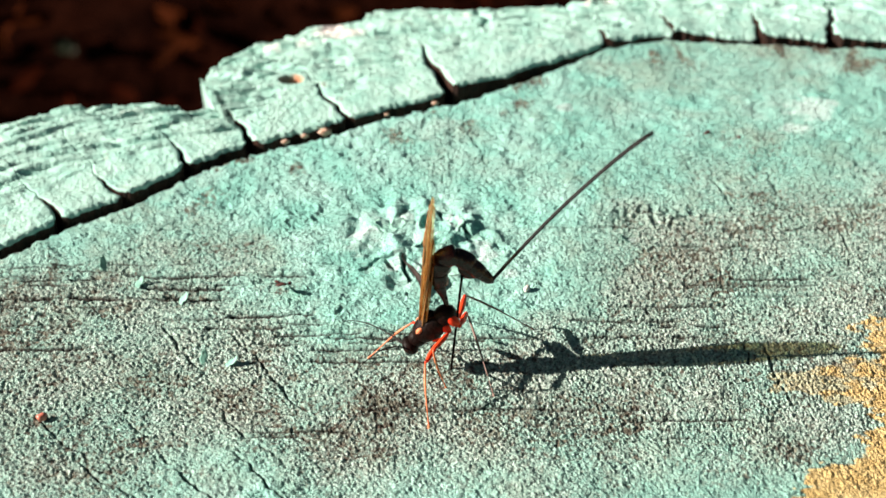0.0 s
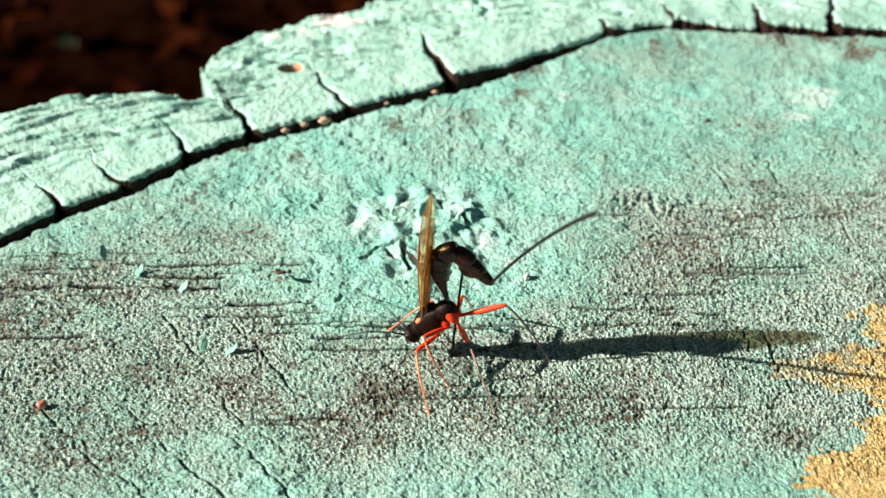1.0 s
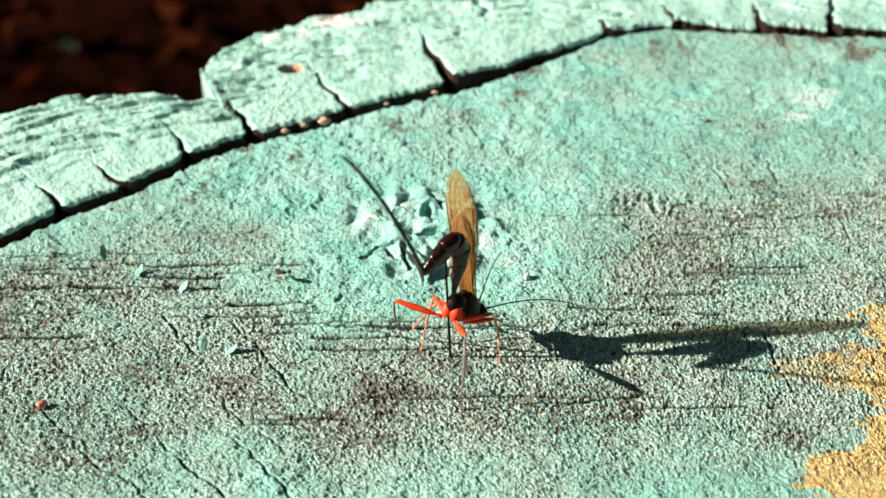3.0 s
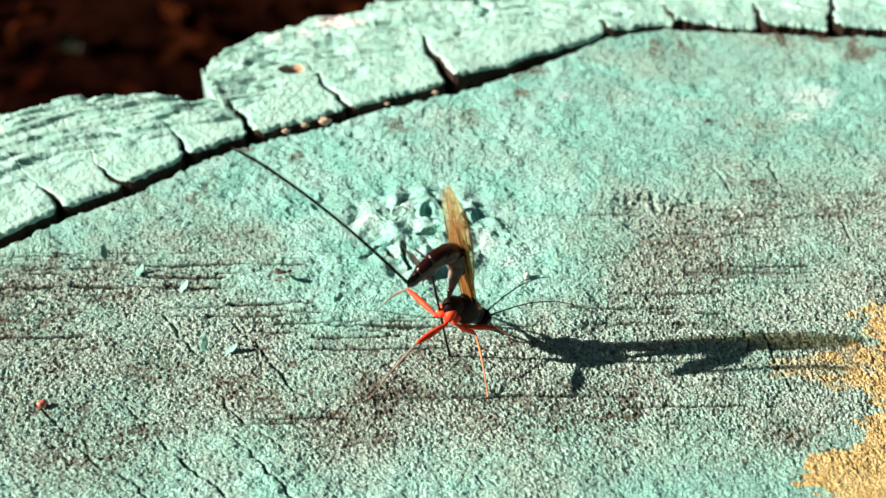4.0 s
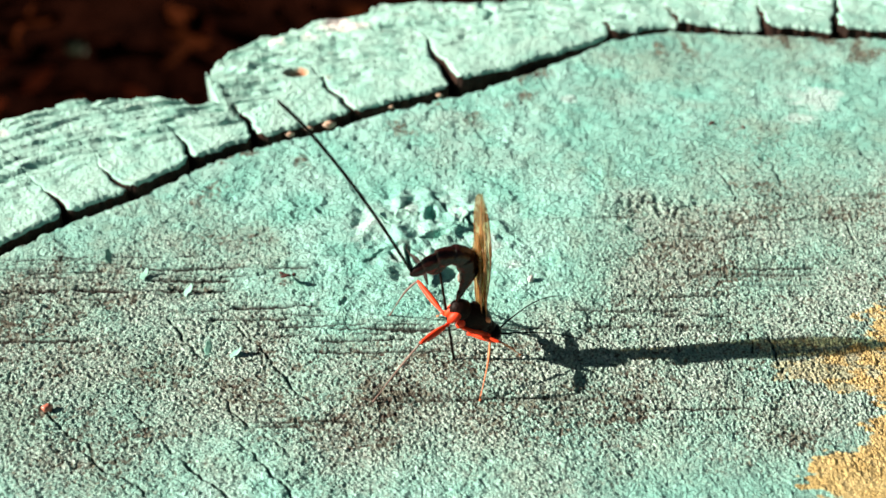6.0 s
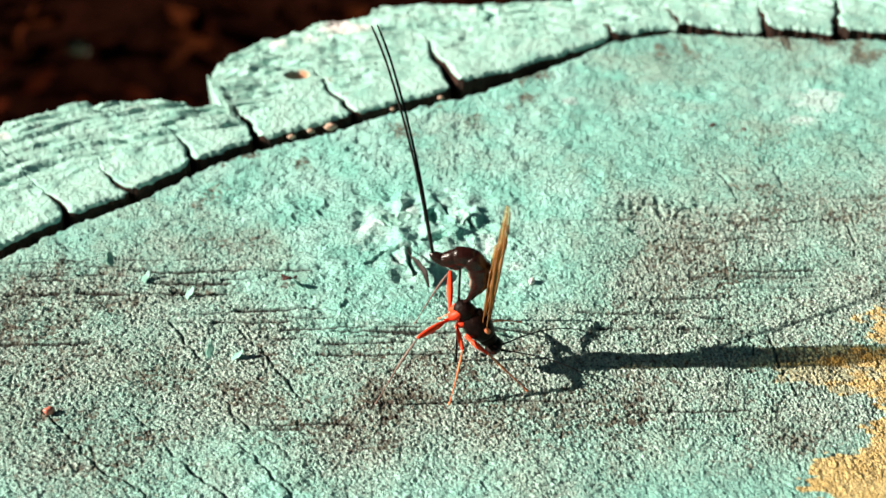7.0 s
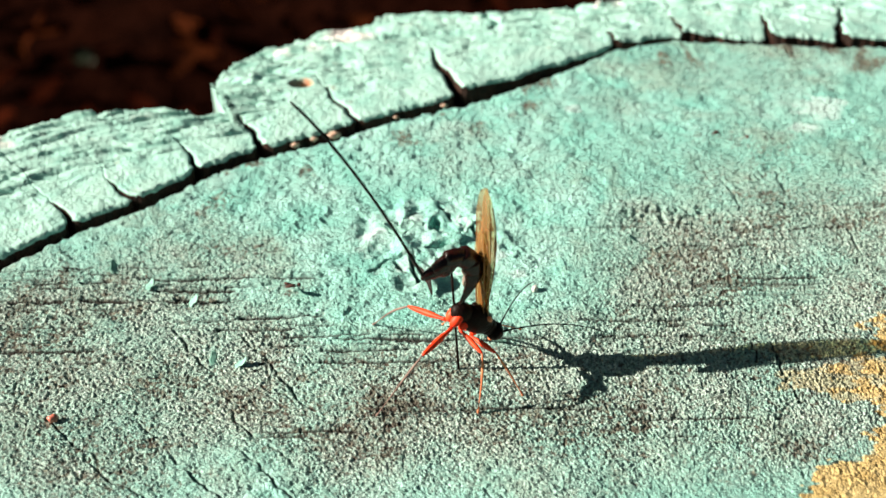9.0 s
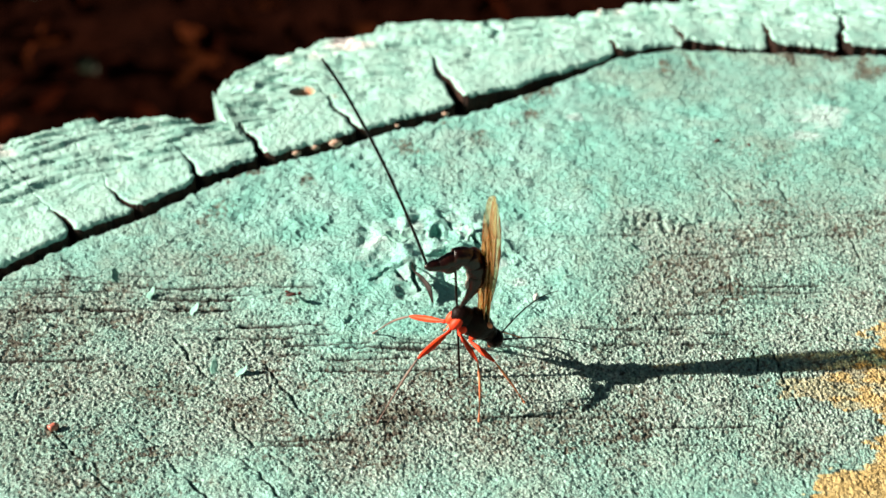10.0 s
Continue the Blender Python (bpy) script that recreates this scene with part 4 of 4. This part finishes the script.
# where the abdomen joins the body, mm
JOINT = [(0, 0.5, -20.5, 8.4), (0.5, 0.5, -20.5, 7.8), (1, 0.6, -20.6, 7.4), (1.2, 1.1, -20.7, 7.6), (1.5, 0.8, -20.7, 7.9), (2, 0.9, -20.6, 7.9), (2.5, 1.3, -21.0, 8.5), (2.7, 1.2, -21.2, 8.6), (4, 0.7, -21.9, 8.7),
         (5, 0.9, -21.9, 8.3), (5.5, 0.9, -21.8, 8.6), (6.8, 1.5, -21.1, 8.5), (7.3, 1.4, -21.1, 8.5), (7.7, 0.8, -21.2, 8.6), (8, 0.5, -21.3, 8.6), (9, 0.8, -21.5, 9.4), (10, 0.8, -21.5, 10.1)]
HEADING = [(0, 181), (0.5, 179), (0.8, 174), (1.0, 164), (1.2, 140), (1.5, 113), (1.8, 96), (2.1, 82), (2.5, 66), (2.7, 62), (3.8, 40), (4.5, 41), (5.0, 41), (5.5, 36), (5.7, 28), (6.8, -8), (7.2, -8), (7.5, 0), (7.7, 16), (8, 23), (9, 25), (10, 20)]
NOD = [(0, 47), (0.5, 46), (1, 47), (1.2, 41), (1.5, 41), (2, 40), (2.5, 43), (4, 41), (5, 43), (5.5, 44), (6.8, 54), (7.5, 54), (7.7, 46), (8, 41), (9, 44.5), (10, 47.5)]
# the wings' lean: forwards, to the left
WING_LEAN = [(0, -5, -1), (0.5, 0, 0), (1.0, -4, 1), (1.2, -4, 7), (1.5, -6, 6), (2.0, 2, 5), (2.7, 1, 6), (3.8, -10, 2), (5, -9, -1), (5.7, -6, -3), (6.8, 7, -3), (7.2, 7, -3), (7.5, 2, -4), (8, -5, -2), (9, 0, -1), (10, 2, -3)]
ABDOMEN_HEADING = [(0, 181), (0.6, 180), (1.0, 168), (1.2, 124), (1.5, 100), (1.8, 76), (2.1, 57), (2.5, 47), (2.7, 44), (3.8, 40), (4.5, 41), (5, 41), (5.5, 36), (5.7, 28), (6.8, -8), (7.2, -8), (7.5, 0), (7.7, 16), (8, 23), (9, 25), (10, 20)]
# the abdomen's arch: forwards and up from the joint, mm
ARCHES = {
    "settled": [(0, 0), (0.25, 1.1), (0.9, 3.3), (1.0, 5.4), (0.1, 6.8), (-1.3, 6.5), (-2.8, 5.0), (-4.2, 3.6)],
    "turning": [(0, 0), (0, 0.8), (0.3, 3.0), (0.8, 6.2), (-0.2, 7.9), (-1.8, 7.1), (-3.0, 6.3), (-3.6, 5.8)],
    "stretched": [(0, 0), (-0.1, 0.7), (0.5, 2.4), (1.2, 4.3), (0.5, 6.0), (-1.3, 6.5), (-3.4, 5.8), (-4.9, 4.9)],
    "raised": [(0, 0), (0.6, 0.7), (1.8, 2.8), (1.8, 4.8), (0.8, 6.2), (-0.5, 6.1), (-1.7, 5.4), (-2.8, 6.0)],
    "lowered": [(0, 0), (0.3, 0.5), (1.2, 2.3), (1.6, 4.4), (0.6, 6.1), (-1.1, 6.3), (-2.6, 5.1), (-3.8, 4.5)],
    "lifting": [(0, 0), (0.2, 0.4), (1.4, 2.2), (2.1, 4.4), (1.4, 6.2), (0.1, 6.8), (-1.6, 6.2), (-3.1, 6.4)],
}
ARCH_AT = [(0, "settled"), (1.2, "settled"), (1.8, "turning"), (2.7, "turning"), (3.8, "stretched"), (5.7, "stretched"), (6.8, "raised"), (7.3, "raised"), (7.8, "lowered"), (8.4, "lowered"), (10, "lifting")]
# where the knees point: back, out, up
KNEES = {
    "left hind": [(0, 0.25, -0.8, -0.55), (0.5, 0.26, -0.77, -0.58), (1.0, -0.07, -0.68, -0.73), (1.2, 0.4, 0.6, 0.3), (2.7, 0.62, 0.7, 0.35), (3.8, -0.03, 0.52, 0.85), (5, 0.05, 0.5, 0.86), (5.7, 0.19, 0.51, 0.84), (6.8, -0.09, 0.8, 0.6), (7.5, -0.09, 0.75, 0.66),
                  (8, 0.22, 0.47, 0.86), (9, 0.42, 0.42, 0.8), (10, 0.55, 0.36, 0.75)],
    "right hind": [(0, -0.44, 0.87, 0.22), (0.6, -0.43, 0.85, 0.29), (0.9, 0.55, -0.1, 0.82), (1.2, 0.66, 0.11, 0.74), (1.5, 0.45, 0.41, 0.79), (2.7, 0.39, 0.57, 0.73), (3.8, 0.65, 0.41, 0.64), (5, 0.63, 0.47, 0.62), (5.7, 0.57, 0.6, 0.56), (6.8, 0.15, 0.69, 0.71),
                   (7.5, 0.2, 0.69, 0.69), (8, 0.4, 0.65, 0.65), (10, 0.51, 0.6, 0.62)],
    "right middle": [(0, -0.2, 0.8, 0.5), (1.5, 0.1, 0.8, 0.6), (2, 0.13, 0.77, 0.62), (2.7, -0.33, 0.72, 0.61), (3.8, -0.9, -0.37, -0.22), (5.7, -0.94, -0.31, -0.11), (6.8, -0.39, 0.72, 0.57), (10, -0.37, 0.77, 0.53)],
    "right fore": [(0, -0.5, 0.9, 0.3), (2.7, -0.4, 0.8, 0.4), (3.8, -0.32, 0.8, 0.51), (5.7, -0.34, 0.82, 0.47), (6.8, -0.22, 0.74, 0.63), (7.5, -0.18, 0.71, 0.68), (8, -0.01, 0.68, 0.73), (10, -0.07, 0.82, 0.57)],
}
KNEE_RISE = [(0, 0.25), (1.2, 0.2), (1.7, -0.15), (2.7, -0.15), (3.8, 0.25), (10, 0.25)]
# heading and rise of the sheaths
SHEATH_WAY = [(0, 358, 52), (0.4, 351, 57), (0.8, 326, 59), (1.0, 304, 51), (1.2, 298, 51), (1.8, 243, 53), (2.0, 245, 72), (2.5, 232, 70), (2.7, 247, 65), (3.8, 201, 51), (4.0, 187, 49), (4.2, 220, 53), (4.5, 213, 51), (5.0, 212, 45), (5.2, 225, 51), (5.5, 259, 46), (5.7, 206, 62),
              (6.8, 113, 57), (7.0, 114, 56), (7.2, 117, 57), (7.5, 136, 62), (7.7, 181, 50), (7.9, 175, 59), (8.0, 188, 48), (8.4, 191, 48), (8.5, 214, 56), (8.7, 175, 60), (9.0, 179, 61), (9.3, 231, 62), (9.6, 178, 63), (10, 156, 65)]
# the antennae: turn from the heading, rise
FEELERS = {
    "left feeler": [(0, 62, 30), (0.5, 60, 26), (1, 50, 22), (2, 30, 0), (3.8, 8, -9), (5, 26, -12), (5.7, 29, -11), (6.8, 41, -14), (8, 45, -17), (9, 42, -10), (10, 36, -7)],
    "right feeler": [(0, -48, -18), (1.2, -45, -12), (2, -51, -9), (2.7, -40, -12), (3.8, -10, -15), (5.7, -10, -15), (6.8, -6, -12), (8, -8, -15), (9, -8, -11), (10, -14, -13)],
}
# half the angle between the two sheaths
APART = [(0, 0.1), (5.7, 0.1), (6.8, 0.6), (7.2, 0.6), (7.5, 0.1), (10, 0.1)]
FEET = {
    "left fore": [(0, -1.4, -28.3), (1.0, -1.4, -28.1), (1.2, -4.9, -17.3), (1.5, -4.3, -17.6), (2, -6.6, -18.2), (2.7, -5.0, -16.5), (3.8, 2, -12), (5.7, 2, -12), (6.8, 8, -14), (10, 8, -14)],
    "left middle": [(0, 0.3, -22.9), (0.5, 0.7, -24.2), (1.2, 0.5, -24.5), (1.5, 0.5, -24.6), (1.8, -2.4, -22.5), (2, -2.6, -21.0), (2.7, -2.7, -21.0), (3.8, -1, -14), (10, -1, -13)],
    "left hind": [(0, 5.1, -24.0), (0.5, 5.2, -27.0), (1.05, 5.0, -28.3), (1.3, 0, -25), (1.5, -5, -20), (2, -5, -20), (2.5, -3.2, -19), (2.7, -3.2, -19), (3.8, -7, -13.2), (5.7, -7, -13.2), (6.8, -3.5, -14.0), (7.5, -3.5, -14.0), (7.8, -7.4, -12.2), (8.4, -7.7, -12.4), (9, -8.3, -13.3), (10, -8.4, -13.4)],
    "right fore": [(0, -7.6, -18.5), (0.9, -7.3, -18.5), (1.2, -2, -11.5), (2, 4, -13), (2.7, 6, -14), (3.8, 7.2, -17.8), (5.7, 7.4, -17.6), (6.8, 8.0, -24.6), (8, 7.6, -24.6), (9, 7.2, -24.2), (10, 7.3, -24.0)],
    "right middle": [(0, 2, -12.5), (0.9, 2, -12.5), (1.2, 6, -15), (1.5, 7.5, -18), (2, 6.3, -19.3), (2.7, 6.3, -19.4), (3.8, 4.5, -26.1), (5.7, 4.5, -26.1), (6.8, 0.2, -26.2), (7.2, 0.1, -26.3), (7.5, -1.3, -26.6), (8, -1.2, -26.5), (8.4, 2.7, -26.5), (10, 2.7, -26.5)],
    "right hind": [(0, 9.5, -14.0), (0.6, 9.5, -14.0), (0.9, 11.3, -21.5), (1.2, 10.2, -19.6), (1.4, 9.6, -23), (1.6, 8, -26), (1.8, 5.2, -28.1), (2.7, 5.2, -28.1), (3.8, -7.3, -26.5), (5.7, -7.3, -26.5), (7, -7.2, -26.3), (7.5, -7.4, -27), (10, -7.3, -26.7)],
}


def between(table, t):
    """The table's values at t."""
    cols = list(zip(*table))
    values = [float(np.interp(t, cols[0], c)) for c in cols[1:]]
    return values[0] if len(values) == 1 else values


def aim(origin, along, up):
    """A pose (metres) at origin in mm, its x along a way, its z near up."""
    x = along.normalized()
    y = up.cross(x).normalized()
    z = x.cross(y)
    m = Matrix((x, y, z)).transposed().to_4x4()
    m.translation = origin * MM
    return m


def along_arch(points, s):
    """Place and way along a polyline at a share s of its length, rounded."""
    pts = np.array(points)
    fine = np.linspace(0, len(pts) - 1, 120)
    k = np.arange(len(pts))
    xs, ys = np.interp(fine, k, pts[:, 0]), np.interp(fine, k, pts[:, 1])
    for _ in range(25):
        xs[1:-1], ys[1:-1] = (xs[:-2] + xs[2:] + 2 * xs[1:-1]) / 4, (ys[:-2] + ys[2:] + 2 * ys[1:-1]) / 4
    dist = np.concatenate([[0], np.cumsum(np.hypot(np.diff(xs), np.diff(ys)))])
    at = lambda q: np.array([np.interp(q, dist, xs), np.interp(q, dist, ys)])
    q = s * dist[-1]
    way = at(min(q + 0.4, dist[-1])) - at(max(q - 0.4, 0))
    return at(q), way / np.hypot(*way)


def stance(t):
    """World poses of the wasp and its parts at t seconds."""
    up = Vector((0, 0, 1))
    h = radians(between(HEADING, t))
    fwd = Vector((math.cos(h), math.sin(h), 0))
    left = up.cross(fwd)
    joint = Vector(between(JOINT, t))
    nod = radians(between(NOD, t))
    nose = fwd * math.cos(nod) - up * math.sin(nod)
    back = fwd * math.sin(nod) + up * math.cos(nod)
    body = aim(joint, nose, back)
    out = {"wasp": body}
    spot = lambda p: joint + nose * p[0] + left * p[1] + back * p[2]
    # abdomen
    j = max(i for i in range(len(ARCH_AT) - 1) if ARCH_AT[i][0] <= t)
    (ta, first), (tb, second) = ARCH_AT[j], ARCH_AT[j + 1]
    k = step(ta, tb, t)
    arch = [(a[0] * (1 - k) + b[0] * k, a[1] * (1 - k) + b[1] * k) for a, b in zip(ARCHES[first], ARCHES[second])]
    ha = radians(between(ABDOMEN_HEADING, t))
    on = Vector((math.cos(ha), math.sin(ha), 0))
    across = up.cross(on)
    for i in range(SEGMENTS):
        p, w = along_arch(arch, (i + 0.5) / SEGMENTS)
        way = on * w[0] + up * w[1]
        out["ring %d" % i] = aim(joint + on * p[0] + up * p[1], way, way.cross(across) * -1)
    p, w = along_arch(arch, 0.79)
    belly = (on * w[0] + up * w[1]).cross(across)
    top = joint + on * p[0] + up * p[1] + belly * 1.4
    out["drill"] = aim(top, DRILL + Vector((0, 0, -0.5)) - top, on)
    p, w = along_arch(arch, 1.0)
    tip = joint + on * p[0] + up * p[1]
    a, e = (radians(v) for v in between(SHEATH_WAY, t))
    way = Vector((math.cos(a) * math.cos(e), math.sin(a) * math.cos(e), math.sin(e)))
    for key in ("left sheath", "right sheath"):
        apart = radians(between(APART, t)) * (1 if key[0] == "l" else -1)
        out[key] = aim(tip, way + up.cross(way).normalized() * math.tan(apart), fwd + up * 0.5)
    # wings stand up across the body
    lean, tilt = (math.tan(radians(v)) for v in between(WING_LEAN, t))
    rise = (up + fwd * lean + left * tilt).normalized()
    for key, s, spread, z in (("left forewing", 1, 3.0, 0), ("right forewing", -1, 3.0, 0.15), ("left hindwing", 1, 7.0, -0.25), ("right hindwing", -1, 7.0, -0.15)):
        root = spot((3.5 if "fore" in key else 3.25, s * 0.42, 0.45)) + fwd * z
        inward = rise * math.cos(radians(spread)) - left * s * math.sin(radians(spread)) * 0.4
        y = left * s - fwd * 0.2
        y = y - inward * y.dot(inward)
        y.normalize()
        x = y.cross(inward.normalized())
        m = Matrix((x, y, inward.normalized())).transposed().to_4x4()
        m.translation = root * MM
        out[key] = m
    for key, s in (("left feeler", 1), ("right feeler", -1)):
        turn, rise = between(FEELERS[key], t)
        a, e = h + radians(turn + 2 * math.sin(2.1 * t + s)), radians(rise)
        way = Vector((math.cos(a) * math.cos(e), math.sin(a) * math.cos(e), math.sin(e)))
        out[key] = aim(spot((6.4, s * 0.25, -0.1)), way, up)
    # legs, bent at the knee
    for key, (hip, upper, lower) in LEGS.items():
        a = spot(hip)
        fx, fy = between(FEET[key], t)
        foot = Vector((fx, fy, height_at(fx, fy) + 0.12))
        d = foot - a
        reach = min(max(d.length, abs(upper - lower) + 0.3), upper + lower - 0.05)
        d.normalize()
        x = (reach * reach + upper * upper - lower * lower) / (2 * reach)
        y = math.sqrt(max(upper * upper - x * x, 0))
        side = left if "left" in key else -left
        if key in KNEES:
            back_w, out_w, up_w = between(KNEES[key], t)
            bend = -fwd * back_w + side * out_w + up * up_w
        else:
            bend = up * between(KNEE_RISE, t) + side * 1.0 + fwd * 0.6
        bend = (bend - d * bend.dot(d)).normalized()
        knee = a + d * x + bend * y
        out[key] = aim(a, knee - a, bend)
        out[key + " shin"] = aim(knee, a + d * reach - knee, bend)
    return out


def motions():
    near = (FACE_POINTS[0] > -14) & (FACE_POINTS[0] < 20) & (FACE_POINTS[1] > -34) & (FACE_POINTS[1] < -6)
    FACE_POINTS[:] = [v[near] for v in FACE_POINTS]
    times = [k / 10 for k in range(101)]
    poses = [stance(t) for t in times]
    walk(wasp, [(t, p["wasp"]) for t, p in zip(times, poses)])
    for key, ob in wasp_parts.items():
        above = key[:-5] if key.endswith(" shin") else "wasp"
        walk(ob, [(t, p[above].inverted() @ p[key]) for t, p in zip(times, poses)])


motions()
